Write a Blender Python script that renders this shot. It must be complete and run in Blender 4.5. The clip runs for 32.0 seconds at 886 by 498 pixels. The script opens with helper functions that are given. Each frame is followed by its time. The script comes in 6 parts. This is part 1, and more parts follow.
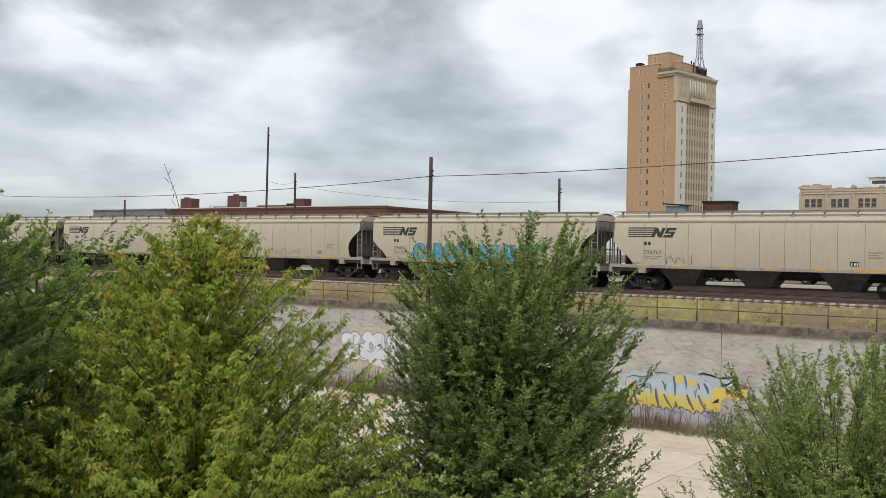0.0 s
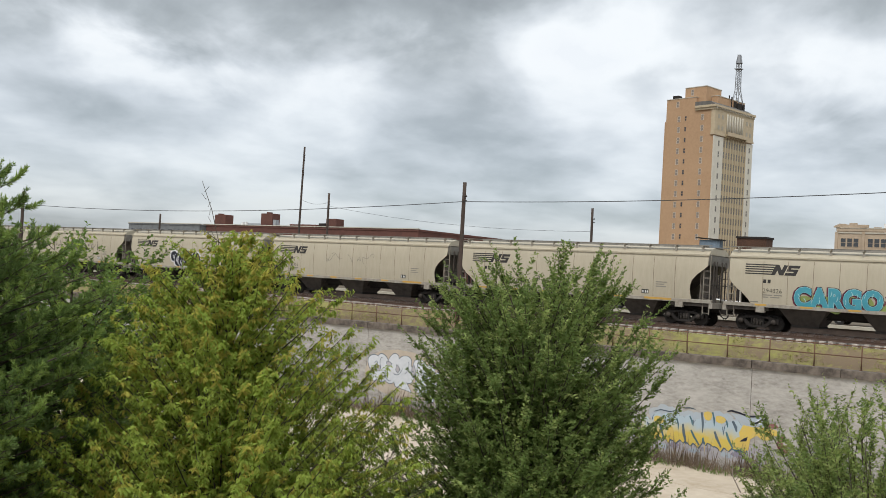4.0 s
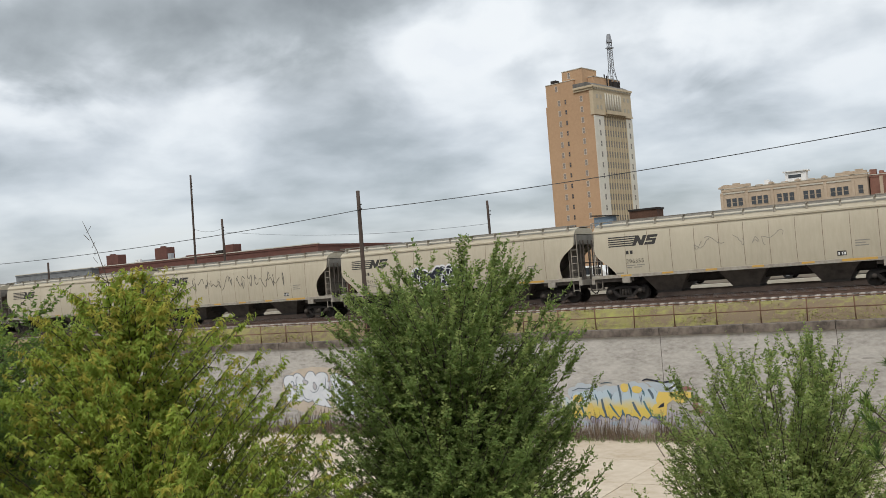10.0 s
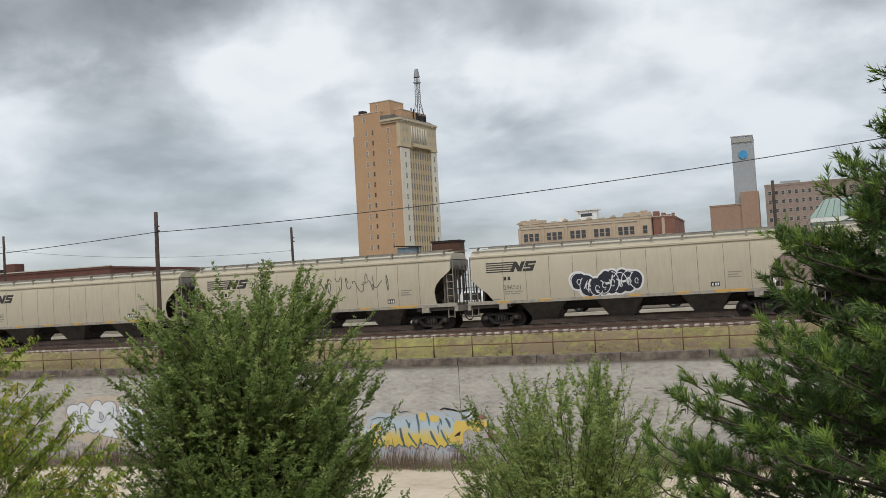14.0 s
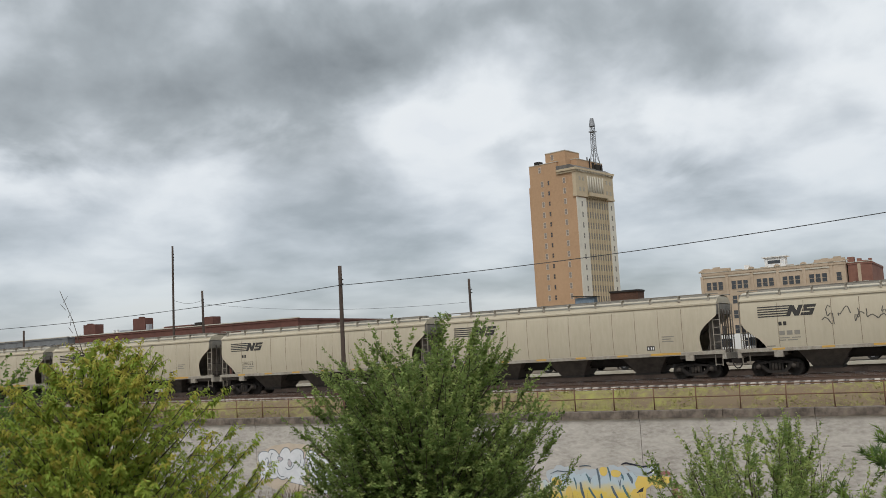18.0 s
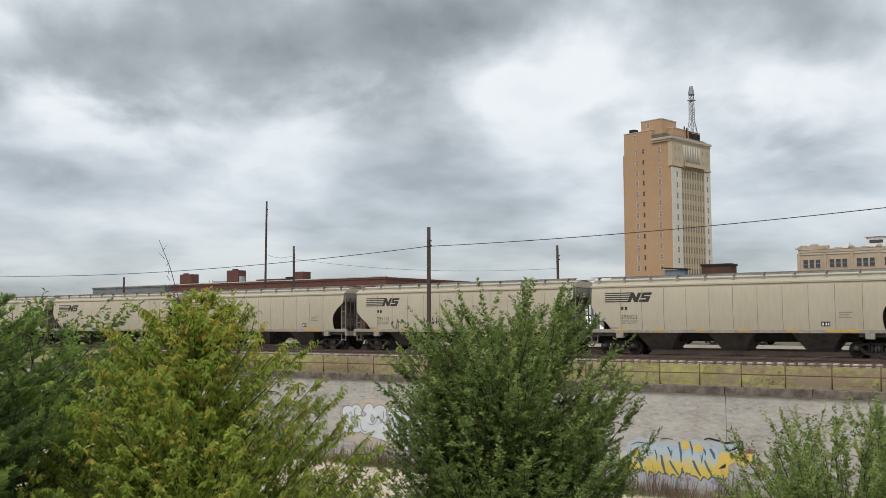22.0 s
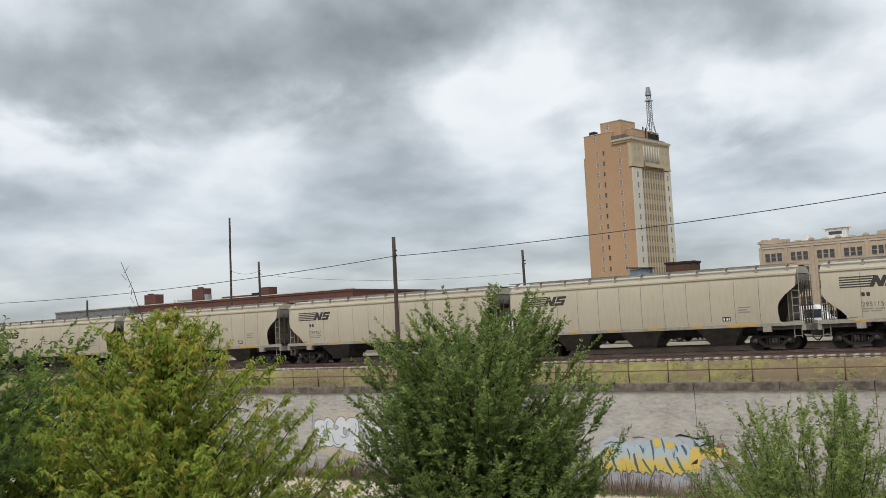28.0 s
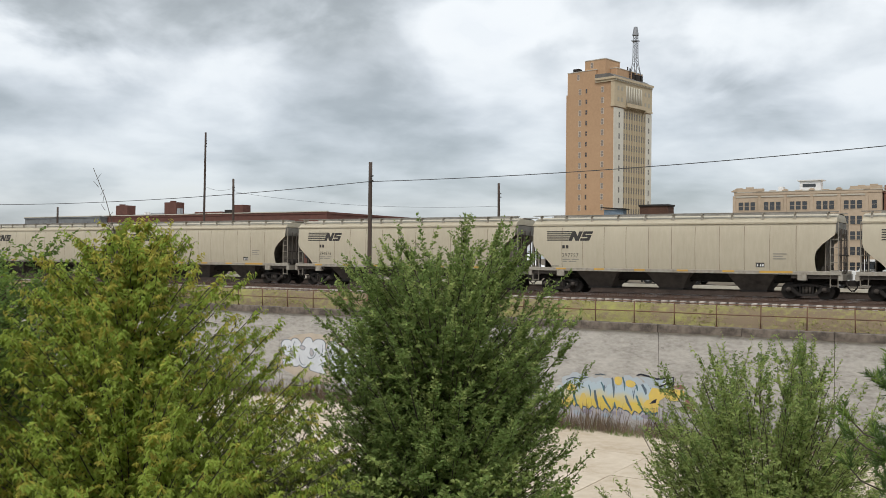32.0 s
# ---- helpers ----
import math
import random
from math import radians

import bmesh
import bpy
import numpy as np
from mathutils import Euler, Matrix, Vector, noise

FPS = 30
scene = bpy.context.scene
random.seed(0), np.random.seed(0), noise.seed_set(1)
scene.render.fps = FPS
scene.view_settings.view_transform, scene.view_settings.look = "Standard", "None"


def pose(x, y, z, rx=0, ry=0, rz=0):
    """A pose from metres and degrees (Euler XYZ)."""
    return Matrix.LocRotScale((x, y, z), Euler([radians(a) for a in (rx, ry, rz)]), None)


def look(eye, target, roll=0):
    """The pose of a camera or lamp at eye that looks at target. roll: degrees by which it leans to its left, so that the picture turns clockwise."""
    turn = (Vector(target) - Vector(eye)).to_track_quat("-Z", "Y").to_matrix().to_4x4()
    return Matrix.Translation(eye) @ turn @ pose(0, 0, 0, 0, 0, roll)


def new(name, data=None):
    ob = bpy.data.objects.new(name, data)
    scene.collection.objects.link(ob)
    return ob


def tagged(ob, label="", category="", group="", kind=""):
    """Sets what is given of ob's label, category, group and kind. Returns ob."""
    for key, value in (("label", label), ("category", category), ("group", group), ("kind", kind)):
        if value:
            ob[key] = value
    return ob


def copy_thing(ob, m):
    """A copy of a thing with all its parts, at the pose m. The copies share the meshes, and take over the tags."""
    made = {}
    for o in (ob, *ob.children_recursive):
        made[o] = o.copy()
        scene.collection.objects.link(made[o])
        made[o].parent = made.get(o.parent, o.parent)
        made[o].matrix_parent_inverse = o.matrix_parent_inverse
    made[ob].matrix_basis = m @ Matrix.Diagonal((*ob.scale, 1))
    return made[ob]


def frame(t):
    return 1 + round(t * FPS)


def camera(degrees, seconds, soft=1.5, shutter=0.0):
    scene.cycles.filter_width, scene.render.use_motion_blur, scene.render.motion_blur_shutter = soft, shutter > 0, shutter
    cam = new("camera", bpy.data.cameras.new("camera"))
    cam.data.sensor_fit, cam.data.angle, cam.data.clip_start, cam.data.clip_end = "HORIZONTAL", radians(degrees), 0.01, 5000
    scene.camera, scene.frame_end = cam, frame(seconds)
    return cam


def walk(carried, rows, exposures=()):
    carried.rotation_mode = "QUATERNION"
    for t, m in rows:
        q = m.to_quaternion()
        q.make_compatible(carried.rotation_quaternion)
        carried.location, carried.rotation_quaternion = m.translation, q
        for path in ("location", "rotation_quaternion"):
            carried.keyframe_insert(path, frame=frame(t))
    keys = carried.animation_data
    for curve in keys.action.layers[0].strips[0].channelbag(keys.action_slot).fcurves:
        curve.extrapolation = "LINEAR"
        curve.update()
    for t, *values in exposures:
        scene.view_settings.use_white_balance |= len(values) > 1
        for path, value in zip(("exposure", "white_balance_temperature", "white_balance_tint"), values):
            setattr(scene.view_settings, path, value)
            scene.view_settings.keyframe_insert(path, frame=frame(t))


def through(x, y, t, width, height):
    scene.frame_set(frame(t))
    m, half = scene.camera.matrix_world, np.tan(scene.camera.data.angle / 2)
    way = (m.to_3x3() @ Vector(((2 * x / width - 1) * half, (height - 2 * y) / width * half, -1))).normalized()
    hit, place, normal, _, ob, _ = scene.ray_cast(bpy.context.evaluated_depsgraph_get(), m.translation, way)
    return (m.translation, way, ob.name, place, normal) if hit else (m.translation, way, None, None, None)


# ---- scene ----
LENS = 49.3
EYE = 9.0
cam = camera(LENS, 32.0, soft=0.7)
# seconds, sway of the standing viewer (m), and the camera's turn
PATH = [
    (0, -0, -0, 0, 90.105, -1.082, 35.26),
    (0.5, -0.009, 0.006, -0, 90.509, -1.484, 35.402),
    (1, -0, -0.003, 0.003, 91.607, -2.123, 35.09),
    (1.5, -0.016, 0.002, 0.007, 92.182, -3.034, 35.374),
    (2, -0.025, 0.004, 0.009, 91.974, -3.527, 35.31),
    (2.5, -0.024, 0.006, 0.008, 91.582, -3.525, 35.272),
    (3, -0.017, -0.002, 0.003, 90.924, -3.432, 36.249),
    (3.5, -0.016, 0, 0.006, 91.044, -3.181, 37.047),
    (4, -0.008, -0.017, 0.008, 91.512, -3.289, 37.039),
    (4.5, -0.005, -0.027, 0.01, 91.595, -3.506, 37.133),
    (6.5, 0.006, -0.048, -0.001, 91.071, -1.962, 37.401),
    (7, -0.004, -0.022, 0.004, 91.94, -1.871, 37.222),
    (7.5, 0.003, -0.018, 0.001, 91.994, -1.656, 36.876),
    (8, -0.032, 0.021, 0.001, 91.237, -0.85, 37.702),
    (8.5, -0.011, -0.011, -0.005, 92.558, 1.106, 38.562),
    (9, -0.021, 0.034, -0.002, 94.511, 2.413, 40.166),
    (9.5, -0.022, 0.047, -0.002, 92.679, 2.572, 37.141),
    (10, -0.018, 0.058, -0.005, 91.737, 4.42, 31.436),
    (10.5, -0.008, 0.031, -0.015, 92.483, 6.84, 28.274),
    (11, -0.002, 0.041, -0.024, 92.314, 7.258, 27.864),
    (11.5, -0.027, 0.041, -0.019, 92.711, 4.452, 27.959),
    (12, -0.033, 0.036, -0.02, 93.826, 4.075, 29.447),
    (12.5, -0.038, 0.061, -0.012, 93.312, 6.386, 29.59),
    (13, -0.043, 0.066, -0.021, 93.348, 6.668, 26.554),
    (13.5, -0.049, 0.078, -0.02, 93.063, 3.299, 19.935),
    (15.5, 0.043, 0.027, -0.015, 91.889, 2.373, 20.409),
    (16, 0.016, 0.053, 0.003, 94.311, 3.811, 24.801),
    (16.5, 0.018, 0.05, 0.002, 94.676, 3.942, 28.169),
    (17, 0.024, 0.038, 0.002, 94.824, 4.173, 28.521),
    (17.5, 0.028, 0.036, 0.001, 95.779, 3.699, 28.579),
    (18, 0.01, 0.053, 0.002, 96.242, 3.128, 30.263),
    (18.5, 0.024, 0.034, -0.001, 96.303, 2.879, 31.812),
    (19, 0.033, 0.016, -0.001, 96.38, 2.441, 33.229),
    (19.5, 0.025, 0.018, -0.001, 95.974, 0.991, 34.028),
    (20, 0.02, 0.02, -0, 95.217, 0.168, 34.278),
    (20.5, 0.022, 0.019, 0.001, 94.68, -0.048, 34.459),
    (21, 0.032, 0.012, -0.005, 94.158, 0.333, 35.445),
    (21.5, 0.02, 0.027, -0.006, 94.122, 0.682, 36.157),
    (22, 0.038, 0.023, -0.006, 94.237, 0.31, 35.288),
    (22.5, 0.019, 0.034, -0.005, 93.185, -1.093, 33.222),
    (23, 0.029, 0.022, -0.008, 92.396, -1.84, 29.711),
    (23.5, 0.036, 0.021, -0.007, 92.064, -1.776, 27.55),
    (24, 0.048, -0.01, -0.01, 91.423, -1.878, 31.253),
    (24.5, 0.049, -0.026, -0.002, 90.65, -2.987, 39.187),
    (25, 0.074, -0.053, -0.012, 91.056, -3.376, 42.242),
    (25.5, 0.079, -0.038, -0.019, 91.788, -1.423, 42.765),
    (26, 0.085, -0.03, -0.012, 93.691, 0.091, 39.594),
    (26.5, 0.067, -0.012, -0.016, 95.699, 0.721, 36.822),
    (28.5, 0.09, -0.002, -0.004, 93.752, 3.047, 33.045),
    (29, 0.089, -0.007, -0.013, 92.66, 2.086, 33.725),
    (29.5, 0.111, -0.006, -0.015, 92.975, 1.727, 36.244),
    (30, 0.099, -0.007, -0.001, 92.415, 1.661, 37.434),
    (30.5, 0.085, -0.016, -0.016, 91.881, 1.432, 36.174),
    (31, 0.086, -0.006, -0.029, 91.562, 0.876, 34.458),
    (31.5, 0.085, -0.002, -0.032, 91.007, 0.646, 32.367),
    (32, 0.084, -0.002, -0.027, 90.472, -0.552, 31.783),
]
# the camera meters the bright sky when it tilts up
EXPOSURES = ((0.0, 0.48), (4.0, 0.47), (8.0, 0.44), (9.0, 0.26), (10.0, 0.40), (11.0, 0.38), (12.0, 0.40), (13.5, 0.33), (16.0, 0.30), (19.0, 0.25), (21.0, 0.30), (23.0, 0.42), (25.0, 0.48), (26.0, 0.42), (26.5, 0.30), (28.5, 0.38), (30.0, 0.38), (32.0, 0.46))
walk(cam, [(t, pose(x, y, EYE + z, rx, ry, rz)) for t, x, y, z, rx, ry, rz in PATH], EXPOSURES)


# ---- world, sun ----
SUN_ELEVATION, SUN_AZIMUTH = 55.0, 160.0


def nodes_of(tree):
    tree.nodes.clear()

    def add(kind, **settings):
        n = tree.nodes.new(kind)
        for key, value in settings.items():
            if key in n.inputs:
                n.inputs[key].default_value = value
        return n

    return add, tree.links.new


def make_sky():
    world = bpy.data.worlds.new("sky")
    scene.world = world
    world.use_nodes = True
    add, link = nodes_of(world.node_tree)
    out = add("ShaderNodeOutputWorld")
    sky = add("ShaderNodeTexSky")
    sky.sky_type, sky.sun_disc = "NISHITA", False
    sky.sun_elevation, sky.sun_rotation = radians(SUN_ELEVATION), radians(SUN_AZIMUTH)
    sky.dust_density = 2.5
    clear = add("ShaderNodeBackground", Strength=0.09)
    link(sky.outputs[0], clear.inputs[0])
    # cloud deck: bearings round the horizon and heights above it, in which clouds flatten towards the horizon
    co = add("ShaderNodeTexCoord")
    sep = add("ShaderNodeSeparateXYZ")
    link(co.outputs["Generated"], sep.inputs[0])

    def mathn(op, a, b=None, clamp=False):
        n = add("ShaderNodeMath")
        n.operation, n.use_clamp = op, clamp
        for i, v in enumerate((a, b)):
            if v is None:
                continue
            if isinstance(v, (int, float)):
                n.inputs[i].default_value = v
            else:
                link(v, n.inputs[i])
        return n.outputs[0]

    x, y, up = sep.outputs[0], sep.outputs[1], mathn("MAXIMUM", sep.outputs[2], 0.0)
    across = mathn("SQRT", mathn("ADD", mathn("ADD", mathn("MULTIPLY", x, x), mathn("MULTIPLY", y, y)), 0.0005))
    bearing = mathn("MULTIPLY", mathn("ARCTAN2", mathn("MULTIPLY", x, -1.0), y), 57.2958)
    height = mathn("MULTIPLY", mathn("ARCSINE", mathn("MINIMUM", up, 1.0)), 57.2958)
    level = mathn("MULTIPLY", mathn("LOGARITHM", mathn("ADD", up, 0.07), math.e), CLOUD_FLATNESS)
    flat = add("ShaderNodeCombineXYZ")
    link(mathn("DIVIDE", x, across), flat.inputs[0])
    link(mathn("DIVIDE", y, across), flat.inputs[1])
    link(level, flat.inputs[2])

    def noisy(scale, detail, rough, distort=0.0, shift=(0, 0, 0)):
        mp = add("ShaderNodeMapping")
        mp.inputs["Location"].default_value = shift
        link(flat.outputs[0], mp.inputs[0])
        n = add("ShaderNodeTexNoise", Scale=scale, Detail=detail, Roughness=rough, Distortion=distort)
        link(mp.outputs[0], n.inputs["Vector"])
        return n.outputs["Fac"]

    def ramp(fac, *stops):
        n = add("ShaderNodeValToRGB")
        n.color_ramp.interpolation = "LINEAR"
        while len(n.color_ramp.elements) < len(stops):
            n.color_ramp.elements.new(0.5)
        for e, (at, c) in zip(n.color_ramp.elements, stops):
            e.position, e.color = at, (*c, 1)
        link(fac, n.inputs[0])
        return n.outputs[0]

    def billows(lift):
        a, b, c = CLOUD_SHIFT
        big = noisy(4.6, 3.0, 0.45, 0.0, (a, b, c + lift))
        small = noisy(9.5, 5.0, 0.52, 0.15, (a + 3.0, b, c + lift))
        return mathn("ADD", mathn("MULTIPLY", big, 0.62), mathn("MULTIPLY", small, 0.38))

    here, over = billows(0.0), billows(0.026)
    # ragged edges for the heavy banks and the bright gaps
    fray = mathn("MULTIPLY", mathn("SUBTRACT", noisy(6.0, 5.0, 0.55, 0.4, (5.1, 2.2, 0.7)), 0.5), 11.0)
    fray_up = mathn("MULTIPLY", mathn("SUBTRACT", noisy(7.0, 5.0, 0.55, 0.4, (1.3, 7.7, 2.9)), 0.5), 7.5)
    b2, h2 = mathn("ADD", bearing, fray), mathn("ADD", height, fray_up)
    bank = 0.0
    for at, el, wide, tall, weight in CLOUD_BANKS:
        da, de = mathn("DIVIDE", mathn("SUBTRACT", b2, at), wide), mathn("DIVIDE", mathn("SUBTRACT", h2, el), tall)
        far = mathn("ADD", mathn("MULTIPLY", da, da), mathn("MULTIPLY", de, de))
        bank = mathn("ADD", bank, mathn("MULTIPLY", mathn("EXPONENT", mathn("MULTIPLY", far, -1.0)), weight))
    # dense cloud is grey, and the underside of a cloud is darker than its top
    thick = mathn("ADD", mathn("MULTIPLY", mathn("SUBTRACT", here, 0.5), 1.75), mathn("MULTIPLY", mathn("SUBTRACT", over, here), 1.7))
    thick = mathn("ADD", mathn("ADD", thick, bank), 0.49, True)
    grey = ramp(thick, (0.12, (1.0, 1.03, 1.05)), (0.36, (0.86, 0.91, 0.955)), (0.53, (0.655, 0.71, 0.765)), (0.72, (0.44, 0.49, 0.53)), (1.0, (0.26, 0.295, 0.325)))
    cloud = add("ShaderNodeBackground", Strength=SKY_STRENGTH)
    link(grey, cloud.inputs[0])
    holes = ramp(thick, (0.10, (0.8, 0.8, 0.8)), (0.30, (1, 1, 1)))
    low = ramp(up, (0.0, (0.5, 0.5, 0.5)), (0.10, (0.8, 0.8, 0.8)), (0.22, (1, 1, 1)))
    cover = mathn("MULTIPLY", holes, low)
    mix = add("ShaderNodeMixShader")
    link(cover, mix.inputs[0])
    link(clear.outputs[0], mix.inputs[1])
    link(cloud.outputs[0], mix.inputs[2])
    link(mix.outputs[0], out.inputs[0])


CLOUD_SHIFT = (1.7, 0.6, 0.0)
CLOUD_FLATNESS = 0.52
# heavy banks (+) and bright gaps (-): bearing, height, half width, half height in degrees, weight
CLOUD_BANKS = ((42, 15.2, 8, 2.3, 0.32), (33, 18, 7, 2.2, 0.32), (25, 20.5, 7, 2.3, 0.30), (57, 14.5, 9, 2.6, 0.30), (48, 20, 11, 3.5, 0.22), (10, 16.8, 5, 2.2, 0.12), (-4, 14, 6, 3, 0.15), (14, 8.8, 5, 1.5, 0.16),
               (35, 9.6, 6, 1.4, 0.05), (28, 13, 5, 1.5, -0.22), (17.5, 13.3, 5, 2.3, -0.25), (53, 10.4, 7, 1.2, -0.16))
SKY_STRENGTH = 0.74
make_sky()
sun = new("sun", bpy.data.lights.new("sun", "SUN"))
sun.data.energy, sun.data.angle, sun.data.color = 1.65, radians(30), (1.0, 0.96, 0.9)
_az, _el = radians(SUN_AZIMUTH), radians(SUN_ELEVATION)
sun.matrix_world = look((60 * math.sin(_az) * math.cos(_el), 60 * math.cos(_az) * math.cos(_el), 60 * math.sin(_el)), (0, 0, 0))
scene.view_settings.exposure = 0.5


# ---- materials ----
def surface(name, base, dark=None, rough=0.7, metal=0.0, grain=6.0, big=0.6, amount=0.5, bump=0.15, streak=0.0, per="", spec=0.4, through=0.0, coords="Object", vary=0.25):
    """A worn surface: two scales of stains between two colours, with fine relief. streak stretches the stains downwards.
    per: "piece" varies each object, "island" each loose piece of a mesh."""
    m = bpy.data.materials.new(name)
    m.use_nodes = True
    add, link = nodes_of(m.node_tree)
    out, bsdf = add("ShaderNodeOutputMaterial"), add("ShaderNodeBsdfPrincipled", Roughness=rough, Metallic=metal)
    bsdf.inputs["Specular IOR Level"].default_value = spec
    co = add("ShaderNodeTexCoord")
    mp = add("ShaderNodeMapping")
    mp.inputs["Scale"].default_value = (1, 1, 1 - 0.88 * streak)
    link(co.outputs[coords], mp.inputs[0])
    n1 = add("ShaderNodeTexNoise", Scale=big, Detail=5.0, Roughness=0.6, Distortion=0.3)
    n2 = add("ShaderNodeTexNoise", Scale=grain, Detail=6.0, Roughness=0.65)
    link(mp.outputs[0], n1.inputs["Vector"])
    link(mp.outputs[0], n2.inputs["Vector"])
    mixf = add("ShaderNodeMath")
    mixf.operation = "MULTIPLY"
    link(n1.outputs["Fac"], mixf.inputs[0])
    link(n2.outputs["Fac"], mixf.inputs[1])
    fr = add("ShaderNodeMapRange")
    fr.inputs["From Min"].default_value, fr.inputs["From Max"].default_value = 0.12, 0.42
    fr.inputs["To Max"].default_value = amount * 2
    link(mixf.outputs[0], fr.inputs["Value"])
    dark = dark or tuple(c * 0.55 for c in base)
    mix = add("ShaderNodeMixRGB", Color1=(*base, 1), Color2=(*dark, 1))
    link(fr.outputs[0], mix.inputs[0])
    colour = mix.outputs[0]
    if per:
        info = add("ShaderNodeObjectInfo" if per == "piece" else "ShaderNodeNewGeometry")
        rnd = info.outputs["Random"] if per == "piece" else info.outputs["Random Per Island"]
        hsv = add("ShaderNodeHueSaturation", Color=(1, 1, 1, 1))
        for key, lo, hi in (("Value", 1 - vary, 1 + vary), ("Hue", 0.488, 0.512)):
            r = add("ShaderNodeMapRange")
            r.inputs["To Min"].default_value, r.inputs["To Max"].default_value = lo, hi
            link(rnd, r.inputs["Value"])
            link(r.outputs[0], hsv.inputs[key])
        link(colour, hsv.inputs["Color"])
        colour = hsv.outputs[0]
    link(colour, bsdf.inputs["Base Color"])
    if bump:
        b = add("ShaderNodeBump", Strength=bump, Distance=0.02)
        link(n2.outputs["Fac"], b.inputs["Height"])
        link(b.outputs[0], bsdf.inputs["Normal"])
    shader = bsdf.outputs[0]
    if through:
        tr = add("ShaderNodeBsdfTranslucent")
        link(colour, tr.inputs[0])
        ms = add("ShaderNodeMixShader", Fac=through)
        link(shader, ms.inputs[1])
        link(tr.outputs[0], ms.inputs[2])
        shader = ms.outputs[0]
    link(shader, out.inputs[0])
    return m


def glassy(name, tint, rough=0.08):
    m = bpy.data.materials.new(name)
    m.use_nodes = True
    b = m.node_tree.nodes["Principled BSDF"]
    b.inputs["Base Color"].default_value = (*tint, 1)
    b.inputs["Roughness"].default_value = rough
    b.inputs["Specular IOR Level"].default_value = 0.7
    return m


CAR_PAINT = surface("hopper_paint", (0.49, 0.442, 0.34), (0.36, 0.31, 0.23), 0.55, grain=5.0, big=0.22, amount=0.28, bump=0.02, streak=0.9)
CAR_ROOF = surface("roof_paint", (0.25, 0.235, 0.205), (0.13, 0.12, 0.105), 0.65, grain=3.0, amount=0.5, bump=0.05)
# end sheets: grime, plus the shade between the cars put into the colour
CAR_END = surface("shaded_end_paint", (0.27, 0.24, 0.20), (0.11, 0.085, 0.07), 0.8, grain=2.5, amount=0.5)
# underbody steel: grime, darkened further to stand for shade under the car
GRIME_SHADE = surface("grimy_shaded_steel", (0.095, 0.079, 0.066), (0.038, 0.031, 0.027), 0.85, grain=3.0, amount=0.5)
RUST = surface("brown_rust", (0.12, 0.06, 0.038), (0.05, 0.028, 0.02), 0.9, grain=9.0, amount=0.55)
RAIL_RUST = surface("orange_brown_rust", (0.185, 0.10, 0.06), (0.085, 0.048, 0.032), 0.9, grain=9.0, amount=0.55)
DARK_IRON = surface("dark_cast_iron", (0.037, 0.031, 0.027), (0.017, 0.015, 0.014), 0.92, grain=6.0, amount=0.5)
SEAM = surface("weld_seam_rust", (0.30, 0.25, 0.185), (0.15, 0.11, 0.08), 0.8, grain=3.0, amount=0.6, streak=0.7)
SAFETY_YELLOW = surface("safety_yellow", (0.62, 0.36, 0.055), (0.42, 0.27, 0.10), 0.6, grain=6.0, amount=0.4)
LOGO_BLACK = surface("black_stencil_paint", (0.028, 0.026, 0.025), (0.07, 0.065, 0.06), 0.65, grain=12.0, amount=0.25, bump=0)
STENCIL_GREY = surface("faded_stencil", (0.26, 0.245, 0.215), (0.18, 0.165, 0.14), 0.65, grain=12.0, amount=0.3, bump=0)
LADDER_STEEL = surface("grimy_ladder_steel", (0.29, 0.265, 0.22), (0.12, 0.10, 0.08), 0.7, grain=5.0, amount=0.5)
PALE_STEEL = surface("pale_painted_steel", (0.40, 0.375, 0.32), (0.20, 0.165, 0.13), 0.65, grain=5.0, amount=0.5)
WALL_CONCRETE = surface("retaining_wall_concrete", (0.50, 0.478, 0.445), (0.28, 0.263, 0.24), 0.9, grain=2.8, big=0.5, amount=0.58, bump=0.25, streak=-1.9, coords="Object")
CAP_CONCRETE = surface("weathered_cap_concrete", (0.215, 0.18, 0.15), (0.07, 0.058, 0.05), 0.9, grain=3.0, big=0.9, amount=0.7, bump=0.3)
LOT_CONCRETE = surface("lot_concrete", (0.57, 0.495, 0.395), (0.41, 0.33, 0.24), 0.92, grain=1.6, big=0.22, amount=0.5, bump=0.1)
BALLAST = surface("ballast_stone", (0.105, 0.078, 0.066), (0.04, 0.03, 0.026), 0.95, grain=16.0, big=1.2, amount=0.6, bump=0.9)
TIE_WOOD = surface("weathered_tie_wood", (0.62, 0.575, 0.53), (0.34, 0.295, 0.26), 0.9, grain=8.0, amount=0.45, per="piece")
RAIL_STEEL = surface("rusty_rail_steel", (0.15, 0.10, 0.075), (0.08, 0.05, 0.04), 0.6, metal=0.5, grain=12.0, amount=0.4)
RAIL_TOP = surface("worn_rail_top", (0.42, 0.40, 0.39), (0.25, 0.23, 0.22), 0.35, metal=0.9, grain=10.0, amount=0.3)
GROUND = surface("earth", (0.16, 0.125, 0.085), (0.085, 0.07, 0.045), 0.95, grain=2.5, big=0.15, amount=0.6, bump=0.5)
GRASS = surface("grass_blade", (0.31, 0.32, 0.085), (0.25, 0.22, 0.08), 0.9, grain=0.8, big=0.25, amount=0.6, bump=0, per="island", through=0.1, vary=0.2)
WEED = surface("dry_weed", (0.27, 0.20, 0.14), (0.15, 0.11, 0.08), 0.95, grain=1.5, amount=0.5, bump=0, per="island", through=0.1)
BARK = surface("grey_brown_bark", (0.115, 0.092, 0.07), (0.05, 0.04, 0.032), 0.95, grain=14.0, amount=0.6, bump=0.6, streak=0.6)
